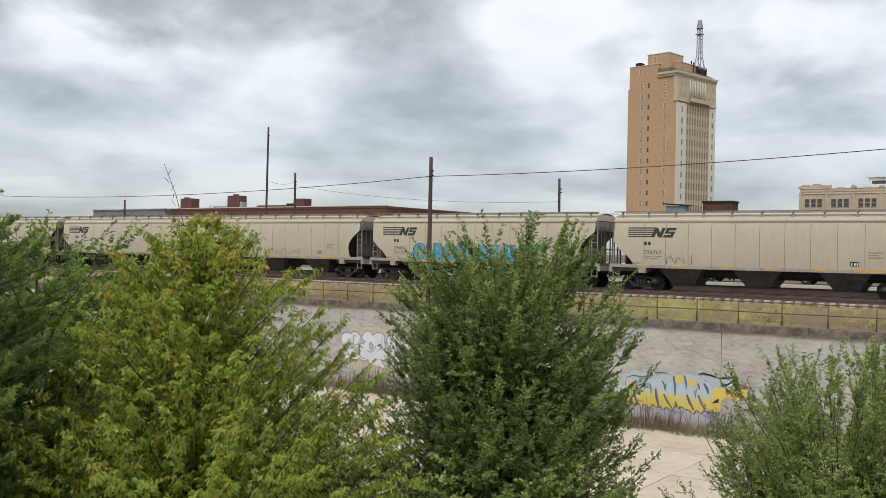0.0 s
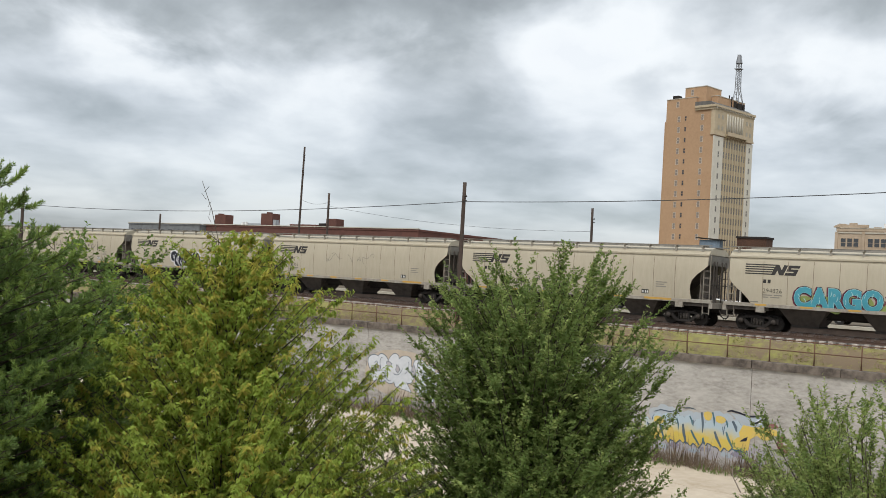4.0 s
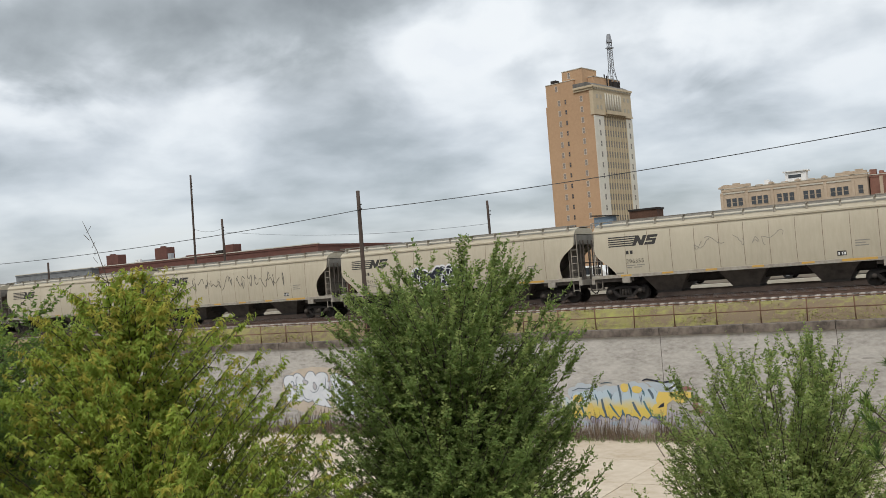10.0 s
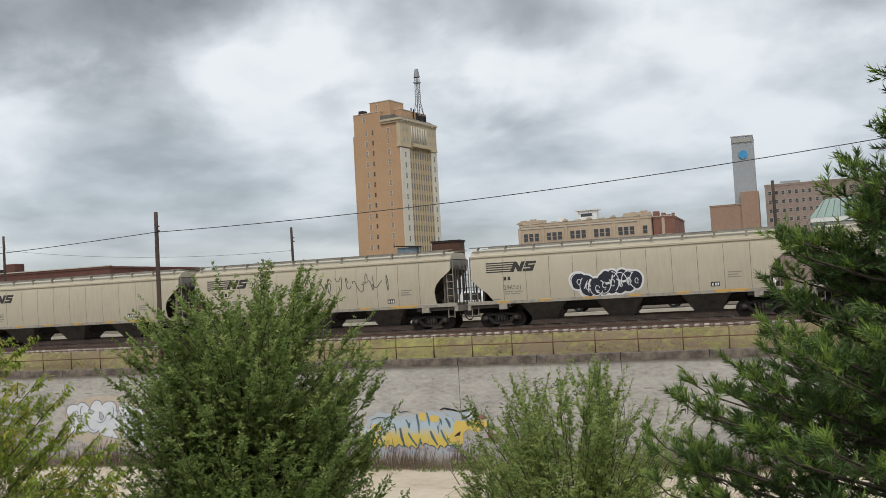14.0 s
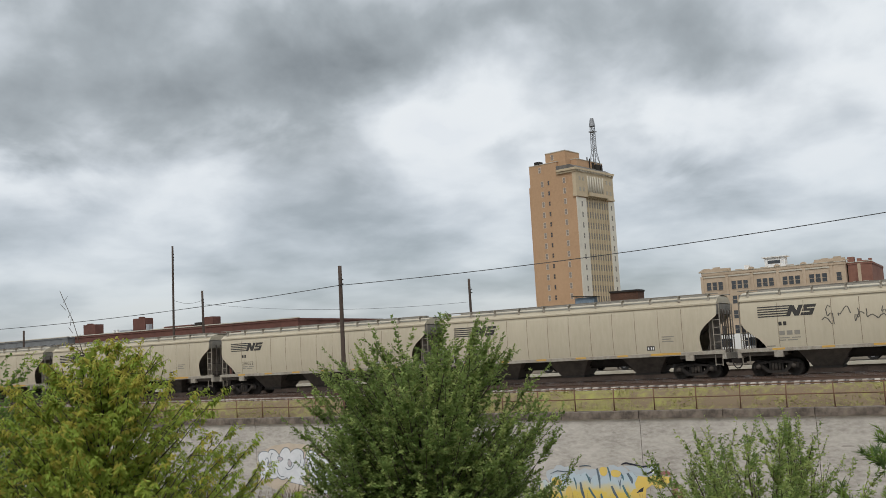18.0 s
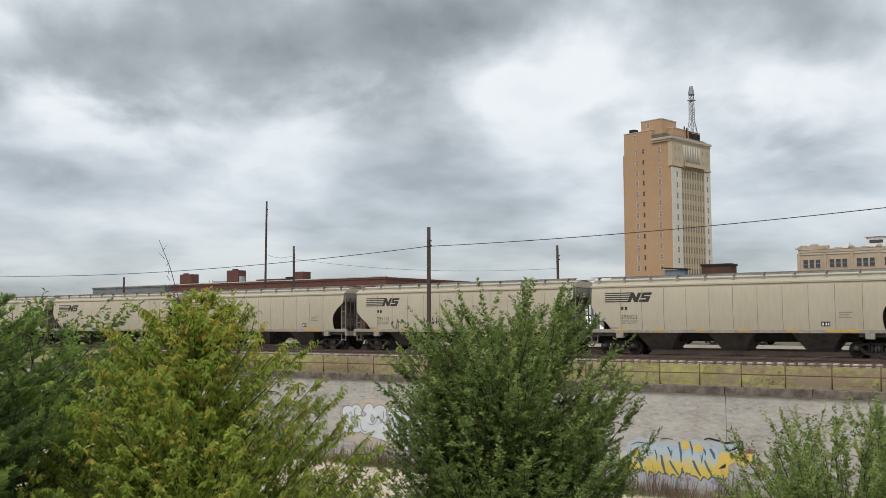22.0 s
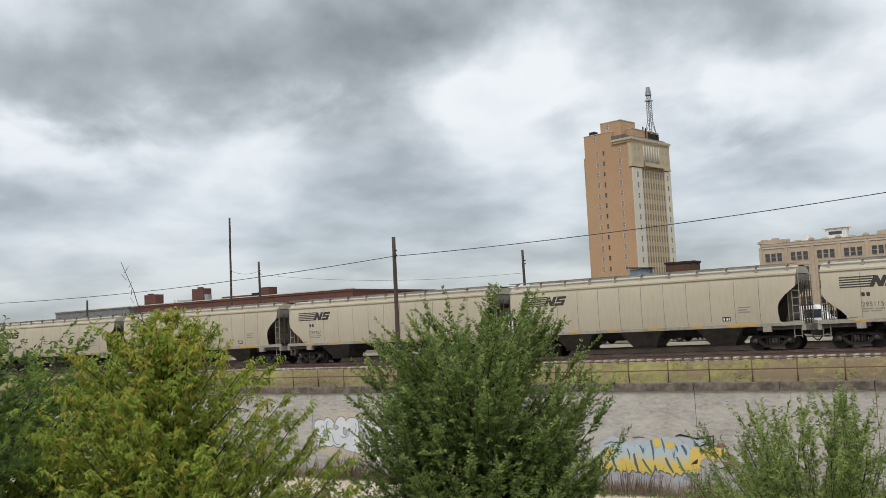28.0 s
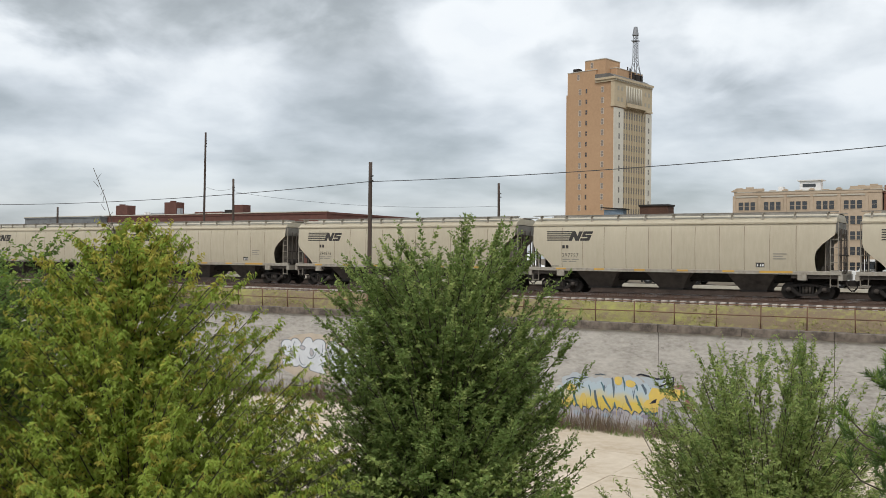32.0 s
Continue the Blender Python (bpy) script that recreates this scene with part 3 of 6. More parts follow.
def build_tower():
    # local x runs along the stone front (away), local y along the brick side, origin at the near corner
    tower = thing("office_tower", "tall tan brick tower with pale stone front and roof mast", "building", at=pose(-115.1, 287.8, 5.0, 0, 0, 79.5))
    W, S, H = 22.6, 18.5, 61.0
    core = Geo().box((0.0, 0.0, 0), (W, 6.8, H)).box((0.0, 6.8, 0), (W, S - 0.7, H + 3.6)).box((0.3, S - 0.7, 0), (W, S, H - 3.4))
    part("brick_wall", core, BRICK_TAN, tower, "tan brick walls")
    part("penthouse", Geo().box((1.0, 3.9, H), (9.5, 11.7, H + 7.0)), BRICK_TAN, tower).location.z = 0.0
    part("penthouse", Geo().box((4.0, 1.6, H), (20.0, 3.8, H + 4.2)), BRICK_TAN, tower)
    part("coping", Geo().box((0.9, 3.8, H + 7.0), (9.6, 11.8, H + 7.25)), STONE_PALE, tower)
    part("coping", Geo().box((3.9, 1.5, H + 4.2), (20.1, 3.9, H + 4.4)), STONE_PALE, tower)
    part("coping", Geo().box((-0.1, 6.7, H + 3.6), (W, S - 0.6, H + 3.8)), STONE_PALE, tower)
    part("roof_unit", Geo().box((0.8, 14.2, H + 3.8), (3.0, 16.2, H + 5.0)), DARK_IRON, tower, "dark roof machine")
    part("hip_roof", Geo().prism([(-0.6, H + 0.7), (6.8, H + 0.7), (6.8, H + 2.0), (1.4, H + 1.9)], -0.6, W - 1, "x"), surface("grey_slate", (0.17, 0.16, 0.145), (0.10, 0.095, 0.09), 0.8, grain=1.0, bump=0), tower, "low grey hip roof")
    cornice = Geo().box((-0.8, -0.8, H), (W + 0.6, 0.2, H + 0.7)).box((-0.8, 0.2, H), (0.2, 6.8, H + 0.7)).box((-0.45, -0.45, H - 0.7), (W + 0.4, 0.1, H)).box((-0.45, 0.1, H - 0.7), (0.1, 6.8, H))
    part("cornice", cornice, BUFF_STONE, tower, "pale stone cornice")
    front = Geo().box((-0.25, -0.30, 0), (5.2, 0, H - 9)).box((W - 3.6, -0.30, 0), (W + 0.2, 0, H - 9))
    part("stone_pilaster", front, WHITE_STONE, tower, "whitewashed corner strips")
    upper = Geo().box((-0.25, -0.35, H - 8), (W + 0.2, 0, H - 0.7)).box((-0.25, 0, H - 8), (0, 1.0, H - 0.7))
    part("stone_crown", upper, BUFF_STONE, tower, "pale ornamented stone crown")
    part("stone_belt", Geo().box((-0.4, -0.55, H - 8.7), (W + 0.3, 0.1, H - 8)).box((-0.4, 0.1, H - 8.7), (0.05, 1.0, H - 8)), BUFF_STONE, tower)
    mid = Geo().box((5.2, -0.06, 0), (W - 3.6, 0.02, H - 9))
    part("spandrel_field", mid, SPANDREL, tower, "buff stone spandrels")
    n = 9
    pitch = (W - 8.8) / n
    pier = Geo().box((-0.27, -0.2, 0), (0.27, -0.06, H - 9)).mesh("pier")
    for k in range(n + 1):
        part("pier", pier, BUFF_STONE, tower, at=(5.2 + pitch * k, 0, 0))
    wm, strip = window_mesh(0.72, 2.0, "front_window"), window_mesh(0.8, 1.7, "strip_window")
    for r in range(15):
        for k in range(n):
            put_window(tower, wm, pose(5.2 + pitch * (k + 0.5), -0.07, 1.0 + 3.43 * r), SPANDREL, GLASS_BRONZE)
        for x in (2.6, W - 1.8):
            put_window(tower, strip, pose(x, -0.31, 1.0 + 3.43 * r), WHITE_STONE, GLASS_BRONZE)
    slot = Geo().box((-0.4, -0.40, 0), (0.4, -0.34, 5.4)).mesh("tall_pane")
    col = Geo().tube([(0, -0.5, -0.3), (0, -0.5, 5.8)], 0.25, 8).mesh("column", True)
    for k in range(7):
        x = 6.7 + k * 1.5
        part("column", col, STONE_PALE, tower, at=(x, 0, H - 7.3))
        if k < 6:
            part("tall_pane", slot, GLASS_PALE, tower, at=(x + 0.75, 0, H - 7.2))
    part("balcony", Geo().box((6.0, -1.3, H - 8.3), (W - 5.0, -0.35, H - 7.9)).box((6.0, -1.3, H - 7.9), (W - 5.0, -1.2, H - 7.1)), BUFF_STONE, tower, "stone balcony under the columns")
    for k in range(9):
        part("balcony_bracket", Geo().prism([(-1.2, H - 8.3), (-0.3, H - 8.3), (-0.3, H - 9.4)], 6.3 + 1.35 * k, 6.75 + 1.35 * k, "x"), SPANDREL, tower)
    dent = Geo().box((-0.16, -0.75, H - 0.45), (0.16, -0.45, H)).mesh("dentil")
    for k in range(24):
        part("dentil", dent, STONE_PALE, tower, at=(0.2 + 0.95 * k, 0, 0))
    small = Geo().box((-0.5, -0.42, 0), (0.5, -0.34, 1.3)).mesh("crown_pane")
    for x in (2.0, 4.2, W - 4.0, W - 1.8):
        for z in (H - 6.9, H - 3.4):
            part("crown_pane", small, GLASS_PALE, tower, at=(x, 0, z))
    side = window_mesh(0.85, 1.7, "side_window")
    tiny = window_mesh(0.62, 1.4, "stair_window")
    for r in range(17):
        z = 57.2 - 3.43 * r
        for y in (12.9, 4.3):
            put_window(tower, side, pose(-0.02, y, z, 0, 0, -90), WINDOW_TAN, GLASS_BLIND if (r * 7 + int(y)) % 3 else GLASS_TAN)
        put_window(tower, tiny, pose(-0.02, 10.4, z + 0.2, 0, 0, -90), BRICK_TAN, GLASS_DARK)
    for y in (9.0, 13.6):
        put_window(tower, side, pose(-0.02 if y > 10 else 0.98, y, H + 1.0 if y > 10 else H + 4.6, 0, 0, -90), RUST, GLASS_DARK)
    # roof mast
    mast = part("mast", Geo().box((14.8, 0.8, H), (17.2, 3.2, H + 3.5)), DARK_IRON, tower)
    mast.name = "mast_base"
    lat = Geo()
    legs = [(sx * 1.3, sy * 1.3) for sx in (-1, 1) for sy in (-1, 1)]
    for a, b in legs:
        lat.tube([(16 + a, 2 + b, H + 3.4), (16 + a * 0.5, 2 + b * 0.5, H + 8.0), (16 + a * 0.42, 2 + b * 0.42, H + 17)], [0.16, 0.13, 0.11], 5)
    for i in range(11):
        z0, z1 = H + 8.0 + i * 0.82, H + 8.0 + (i + 1) * 0.82
        for (a, b), (c, d) in zip(legs, (legs[1], legs[3], legs[0], legs[2])):
            lat.tube([(16 + a * 0.46, 2 + b * 0.46, z0), (16 + c * 0.46, 2 + d * 0.46, z1)], 0.07, 4)
    for (a, b), (c, d) in zip(legs, (legs[1], legs[3], legs[0], legs[2])):
        lat.tube([(16 + a, 2 + b, H + 3.5), (16 + c * 0.5, 2 + d * 0.5, H + 8)], 0.09, 4)
    part("lattice_mast", lat, STEEL_GREY, tower, "grey lattice mast")
    part("mast_platform", Geo().box((15.0, 1.0, H + 14.8), (17.0, 3.0, H + 15.1)), STEEL_GREY, tower)
    part("mast_lantern", Geo().tube([(16, 2, H + 16.8), (16, 2, H + 19.6)], [1.1, 0.6], 8), STEEL_GREY, tower, "grey lantern top")
    for gx, gy, gh in ((13.2, 1.2, 1.7), (18.0, 1.0, 1.4), (12.2, 3.0, 2.2), (19.2, 2.6, 1.9)):
        part("antenna_cabinet", Geo().box((gx, gy, H + 0.6), (gx + 1.1, gy + 0.9, H + 2.2 + gh)), DARK_IRON, tower)
    for y, h in ((1.8, 2.6), (0.9, 2.0), (6.0, 2.2)):
        part("panel_antenna", Geo().box((11.0, y, H + 1.0), (11.3, y + 0.3, H + 1.0 + h + 2)), DARK_IRON, tower)
    return tower


build_tower()


BRICK_BROWN = surface("brown_pink_brick", (0.36, 0.24, 0.175), (0.27, 0.175, 0.125), 0.9, grain=0.8, big=0.08, amount=0.45, bump=0)


def block(name, label, at, size, wall_mat, rows, groups, win, pane, frame_mat, parapet=0.5, z0=1.5, pitch=4.0, roof_bits=()):
    """A flat-roofed building whose front faces -y; groups are the x places of its windows."""
    w, d, h = size
    b = thing(name, label, "building", at=at)
    part("wall", Geo().box((0, 0, 0), (w, d, h)), wall_mat, b)
    part("parapet", Geo().box((-0.12, -0.12, h), (w + 0.12, 0.35, h + parapet)).box((-0.12, 0.35, h), (0.3, d, h + parapet)).box((w - 0.3, 0.35, h), (w + 0.12, d, h + parapet)), wall_mat, b)
    part("coping", Geo().box((-0.2, -0.2, h + parapet), (w + 0.2, 0.4, h + parapet + 0.18)), STONE_PALE, b)
    wm = window_mesh(*win, name)
    for r in range(rows):
        for x in groups:
            put_window(b, wm, pose(x, -0.03, z0 + r * pitch), frame_mat, pane)
    for (x0, y0, x1, y1, hh, mat) in roof_bits:
        part("roof_box", Geo().box((x0, y0, h), (x1, y1, h + hh)), mat, b)
    return b


block("mill", "long dark red brick mill with flat roof", pose(-186, 150, 6), (66, 30, 11.3), BRICK_RED, 2, [3 + 4.2 * k for k in range(15)], (2.2, 2.2), GLASS_DARK, BRICK_RED, 0.4, 2.5, 4.5,
      ((2.7, 1, 6.6, 3.4, 2.9, BRICK_RED), (18.9, 1, 22.6, 3.4, 3.3, BRICK_RED), (39.6, 1, 42.6, 3.4, 2.3, BRICK_RED), (7.5, 3, 17.5, 9, 0.8, GREY_CLAD), (9.5, 3.5, 15.5, 8, 1.15, GREY_CLAD), (29, 0.5, 37, 6, 0.95, BRICK_RED), (23, 5, 28.5, 9, 0.75, BRICK_RED), (37.4, 1, 39.4, 2, 1.3, DARK_IRON), (43, 2, 51, 8, 0.7, BRICK_RED), (3.4, 1.4, 4.4, 2.4, 3.2, BRICK_RED), (20.3, 1.4, 21.2, 2.4, 3.65, BRICK_RED), (22.7, 1.2, 23.6, 2.2, 1.9, GREY_CLAD),
       (56.4, 1, 60, 4, 0.5, BRICK_RED), (12.9, 0.5, 13.4, 1.0, 1.2, WHITE_PAINT), (14.0, 0.5, 14.5, 1.0, 1.2, WHITE_PAINT), (28.4, 0.5, 28.8, 0.9, 0.9, WHITE_PAINT)))
block("mill_wing", "low dark red brick mill wing with shallow roof", pose(-141, 162, 6), (24, 24, 9.6), BRICK_RED, 1, [3 + 4.2 * k for k in range(5)], (2.2, 2.2), GLASS_DARK, BRICK_RED, 0.3, 3.0, 4.0, ((0, 0, 6.0, 8, 1.9, BRICK_RED), (6.0, 0, 11.0, 8, 1.45, BRICK_RED), (11.0, 0, 16.0, 8, 1.05, BRICK_RED), (16.0, 0, 20.0, 8, 0.7, BRICK_RED), (3.0, 1, 4.5, 3, 2.3, DARK_IRON)))
block("grey_shed", "long low grey metal shed", pose(-213, 148, 6), (28, 24, 11.3), surface("dull_grey_cladding", (0.20, 0.21, 0.215), (0.13, 0.135, 0.14), 0.7, grain=0.7, bump=0), 1, [2 + 3 * k for k in range(9)], (1.6, 1.0), GLASS_DARK, STEEL_GREY, 0.3, 9.2)
_gr = [1.7 + 6.55 * k + 1.55 * j for k in range(6) for j in range(3) if 6.55 * k + 1.55 * j < 33]
buff = block("warehouse", "buff brick warehouse with grouped dark windows", pose(-69.6, 260, 5.5), (36.1, 28, 20.6), BRICK_BUFF, 5, _gr, (1.15, 2.1), GLASS_DARK, BRICK_BUFF, 0.7, 1.0, 3.9,
             ((0, 0, 7.5, 1.2, 1.7, BRICK_BUFF), (28.8, 0, 36.1, 1.2, 1.7, BRICK_BUFF), (16.2, 2, 21.4, 5, 3.5, WHITE_PAINT), (10.2, 5, 11.4, 7, 2.4, WHITE_PAINT)))
for k in range(7):
    part("pilaster", Geo().box((6.55 * k - 1.0 + 0.6, -0.25, 0), (6.55 * k + 0.35, -0.01, 20.4)), BRICK_BUFF, buff)
part("roof_window", Geo().box((17.0, 1.93, 22.5), (20.2, 1.99, 23.3)), GLASS_DARK, buff)
part("roof_slab", Geo().box((15.6, 1.6, 24.1), (22.0, 5.4, 24.35)), WHITE_PAINT, buff)
for k in range(0, 6):
    part("parapet_step", Geo().box((6.55 * k - 0.75, -0.3, 21.48), (6.55 * k + 0.7, 0.3, 21.85)).box((6.55 * k - 0.4, -0.3, 21.85), (6.55 * k + 0.35, 0.3, 22.05)), BRICK_BUFF, buff)
    part("parapet_step", Geo().box((6.55 * k + 2.4, -0.2, 21.48), (6.55 * k + 4.2, 0.3, 21.7)), BRICK_BUFF, buff)
for x0, x1, hh in ((0.4, 2.0, 0.2), (3.0, 4.8, 0.4), (30.6, 32.2, 0.2), (33.4, 35.2, 0.4)):
    part("parapet_merlon", Geo().box((x0, 0.0, 22.3), (x1, 0.9, 22.3 + hh)), BRICK_BUFF, buff)
for k in range(5):
    part("belt_course", Geo().box((6.55 * k + 0.36, -0.16, 20.0), (6.55 * k + 6.14, -0.01, 20.35)), STONE_PALE, buff)
ANNEX_BRICK = surface("red_brick", (0.27, 0.135, 0.10), (0.18, 0.085, 0.065), 0.9, grain=0.8, big=0.08, amount=0.5, bump=0)
block("warehouse_annex", "red brick end building beside the warehouse", pose(-33.2, 262, 5.5), (5.6, 26, 20.4), ANNEX_BRICK, 4, [1.6, 3.9], (1.1, 2.1), GLASS_DARK, STONE_PALE, 0.5, 2.0, 4.0,
      ((0, 0.4, 1.5, 3, 2.0, ANNEX_BRICK), (2.2, 0.4, 3.1, 3, 1.5, ANNEX_BRICK), (3.1, 0.4, 4.6, 3, 0.95, ANNEX_BRICK), (4.9, 0.4, 5.6, 2, 1.3, ANNEX_BRICK)))
slab_tower = block("slab_tower", "slim grey office slab with a round blue sign", pose(-19, 420, 5.0), (8.6, 16, 62.5), GREY_CLAD, 0, [], (1, 1), GLASS_DARK, GREY_CLAD, 0.3)
part("sign_disc", Geo().tube([(4.4, -0.35, 55.0), (4.4, -0.05, 55.0)], 1.8, 24), BLUE_SIGN, slab_tower, "round blue sign")
part("crown_band", Geo().box((0.4, -0.3, 60.2), (8.2, 0.1, 61.6)), GLASS_PALE, slab_tower)
for x in (0.2, 2.7, 5.3, 7.8):
    part("crown_fin", Geo().box((x, -0.4, 60.0), (x + 0.5, 0.2, 62.6)), GREY_CLAD, slab_tower)
block("brick_hall", "tall tan brick hall below the grey slab", pose(-29, 415, 5), (19, 20, 33.6), BRICK_BROWN, 0, [], (1, 1), GLASS_DARK, STONE_PALE, 0.6)
part("brick_flank", Geo().box((-16.5, 414.5, 5), (-9.5, 430, 44)), BRICK_BROWN)["label"] = "tan brick stair tower beside the hall"
bpy.data.objects["brick_flank"]["category"] = "building"
block("long_office", "long brick office block with many small windows", pose(-7, 422, 5), (60, 24, 40.8), surface("brown_brick", (0.33, 0.255, 0.215), (0.25, 0.19, 0.16), 0.9, grain=0.6, bump=0), 5, [1.8 + 2.6 * k for k in range(22)], (1.2, 1.5), GLASS_DARK, STONE_PALE, 0.8, 22.5, 3.7, ((6, 4, 14, 12, 2.2, GREY_CLAD),))
teal = thing("teal_roof_hall", "low hall with a green metal hip roof", "building", at=pose(7.5, 300, 5))
part("glass_wall", Geo().box((0, 0, 0), (16, 14, 18.7)), glassy("teal_curtain_glass", (0.10, 0.24, 0.28), 0.15), teal, "blue-green glass wall")
for k in range(9):
    part("mullion", Geo().box((2 * k - 0.1, -0.12, 0), (2 * k + 0.1, -0.004, 18.6)), STEEL_GREY, teal)
part("fascia", Geo().box((-0.5, -0.5, 18.7), (16.5, 14.5, 20.0)), WHITE_PAINT, teal, "white fascia band")
part("hip_roof", Geo().prism([(-0.8, 20.0), (16.8, 20.0), (12.5, 25.2), (3.6, 25.2)], -0.6, 14.6), TEAL_ROOF, teal, "verdigris metal roof")
for k in range(7):
    part("roof_rib", Geo().tube([(1.0 + 2.2 * k, -0.62, 20.1), (3.7 + 1.4 * k, -0.62, 25.1)], 0.1, 4), STEEL_GREY, teal)
rusty = thing("rusty_container", "rust-brown flat-topped steel tank behind the train", "container", at=pose(-29.5, 80, 6.3))
part("shell", Geo().box((0, 0, 5.9), (2.5, 1.6, 7.3)), RUST, rusty)
part("top_rim", Geo().box((-0.08, -0.08, 7.2), (2.58, 1.68, 7.36)), DARK_IRON, rusty)
for x in (0.1, 2.25):
    for y in (0.2, 1.3):
        part("leg", Geo().box((x, y, 0), (x + 0.15, y + 0.15, 5.95)), DARK_IRON, rusty)
shed = thing("signal_shed", "small blue-grey shed with a sloping roof on stilts", "shed", at=pose(-32.9, 80, 6.3))
part("wall", Geo().box((0.1, 0, 5.4), (1.9, 0.8, 7.0)), surface("blue_grey_panel", (0.22, 0.29, 0.36), (0.1, 0.13, 0.16), 0.7), shed)
part("roof", Geo().prism([(-0.15, 7.13), (2.1, 6.98), (2.1, 7.06), (-0.15, 7.22)], -0.2, 1.0), DARK_IRON, shed)
for x in (0.15, 1.75):
    part("leg", Geo().box((x, 0.1, 0), (x + 0.12, 0.25, 5.45)), DARK_IRON, shed)
    part("leg", Geo().box((x, 0.6, 0), (x + 0.12, 0.75, 5.45)), DARK_IRON, shed)


# ---- the train ----
PITCH = 18.5
SIDE = ((1.34, 1.50), (1.7, 1.55), (2.2, 1.59), (2.7, 1.605), (3.2, 1.60), (3.6, 1.575), (3.9, 1.53), (4.02, 1.50))


def half_width(z):
    return float(np.interp(z, [p[0] for p in SIDE], [p[1] for p in SIDE]))


def right_cut(z):
    return float(np.interp(z, [1.34, 1.75, 2.2, 2.55, 2.9, 3.15, 3.4, 4.1], [7.72, 7.62, 7.58, 7.68, 7.98, 8.3, 8.6, 8.62]))


def left_cut(z):
    return float(np.interp(z, [1.34, 1.6, 1.95, 2.3, 2.6, 2.85, 4.1], [-7.35, -7.45, -7.75, -8.2, -8.5, -8.62, -8.62]))


def writing(text, size, bold=0.0, shear=0.0, spacing=1.0, tall=1.0, wide=1.0):
    """A flat mesh of letters in the built-in font, standing upright and facing -y."""
    c = bpy.data.curves.new("lettering", "FONT")
    c.body, c.size, c.offset, c.shear, c.space_character, c.resolution_u = text, size, bold, shear, spacing, 3
    tmp = bpy.data.objects.new("lettering", c)
    me = bpy.data.meshes.new_from_object(tmp)
    bpy.data.objects.remove(tmp)
    bpy.data.curves.remove(c)
    me.transform(Matrix.Rotation(radians(90), 4, "X"))
    me.transform(Matrix.Diagonal((wide, 1, tall, 1)))
    return me


def side_y(z, out=0.006):
    return -half_width(z) - out


def sheet_patch(outline, out, mat, name, parent, label=""):
    """A painted patch that follows the curved side: an outline in x and z, cut into upright strips."""
    return part(name, Geo().poly([(x, side_y(z, out), z) for x, z in outline]), mat, parent, label)


def ribbon(points, width, out, wob=None):
    """A painted line on the car side."""
    rows = ([], [])
    for i, (x, z) in enumerate(points):
        (x0, z0), (x1, z1) = points[max(i - 1, 0)], points[min(i + 1, len(points) - 1)]
        d = math.hypot(x1 - x0, z1 - z0) or 1e-3
        nx, nz = -(z1 - z0) / d * width / 2, (x1 - x0) / d * width / 2
        rows[0].append((x + nx, side_y(z + nz, out), z + nz))
        rows[1].append((x - nx, side_y(z - nz, out), z - nz))
    return Geo().grid(rows)


def blob(cx, cz, rx, rz, n=16, lump=0.0, seed=0):
    return [(cx + rx * math.cos(a) * (1 + lump * math.sin(3 * a + seed)), cz + rz * math.sin(a) * (1 + lump * math.cos(2 * a + seed))) for a in [2 * math.pi * i / n for i in range(n)]]


def build_truck_meshes():
    m = {}
    side = Geo()
    # cast side frame: bowed top bar, two struts, bottom bar and spring columns
    side.prism([(-1.16, 0.40), (-1.16, 0.64), (-0.5, 0.80), (0.5, 0.80), (1.16, 0.64), (1.16, 0.40), (0.98, 0.40), (0.94, 0.57), (0.42, 0.68), (-0.42, 0.68), (-0.94, 0.57), (-0.98, 0.40)], -0.08, 0.08)
    side.prism([(-0.92, 0.58), (-0.70, 0.62), (-0.34, 0.28), (-0.42, 0.18), (-0.52, 0.22)], -0.07, 0.07)
    side.prism([(0.92, 0.58), (0.70, 0.62), (0.34, 0.28), (0.42, 0.18), (0.52, 0.22)], -0.07, 0.07)
    side.prism([(-0.46, 0.17), (0.46, 0.17), (0.42, 0.29), (-0.42, 0.29)], -0.10, 0.10)
    side.box((-0.36, -0.07, 0.28), (-0.27, 0.07, 0.70)).box((0.27, -0.07, 0.28), (0.36, 0.07, 0.70))
    m["side_frame"] = side.mesh("side_frame")
    g = Geo()
    for x in (-0.17, 0.0, 0.17):
        g.tube([(x, -0.02, 0.29), (x, -0.02, 0.66)], 0.075, 7)
    m["spring"] = g.mesh("spring", True)
    w = Geo()
    for s in (-0.74, 0.74):
        k = 1 if s > 0 else -1
        w.tube([(0, s - k * 0.09, 0), (0, s - k * 0.06, 0), (0, s - k * 0.055, 0), (0, s + k * 0.07, 0)], [0.47, 0.47, 0.44, 0.425], 24)
        w.tube([(0, s + k * 0.07, 0), (0, s + k * 0.36, 0)], 0.085, 8)
    w.tube([(0, -0.74, 0), (0, 0.74, 0)], 0.08, 8)
    # plate web with raised rim
    for s in (-0.74, 0.74):
        k = 1 if s > 0 else -1
        w.box((-0.30, s + k * 0.06, -0.05), (0.30, s + k * 0.085, 0.05))
    m["wheelset"] = w.mesh("wheelset")
    cap = Geo()
    cap.tube([(0, -0.16, 0), (0, -0.02, 0)], [0.12, 0.14], 10)
    m["bearing_cap"] = cap.mesh("bearing_cap", True)
    b = Geo().box((-0.16, -1.0, 0.50), (0.16, 1.0, 0.82))
    m["bolster"] = b.mesh("bolster")
    return m


TRUCK = build_truck_meshes()


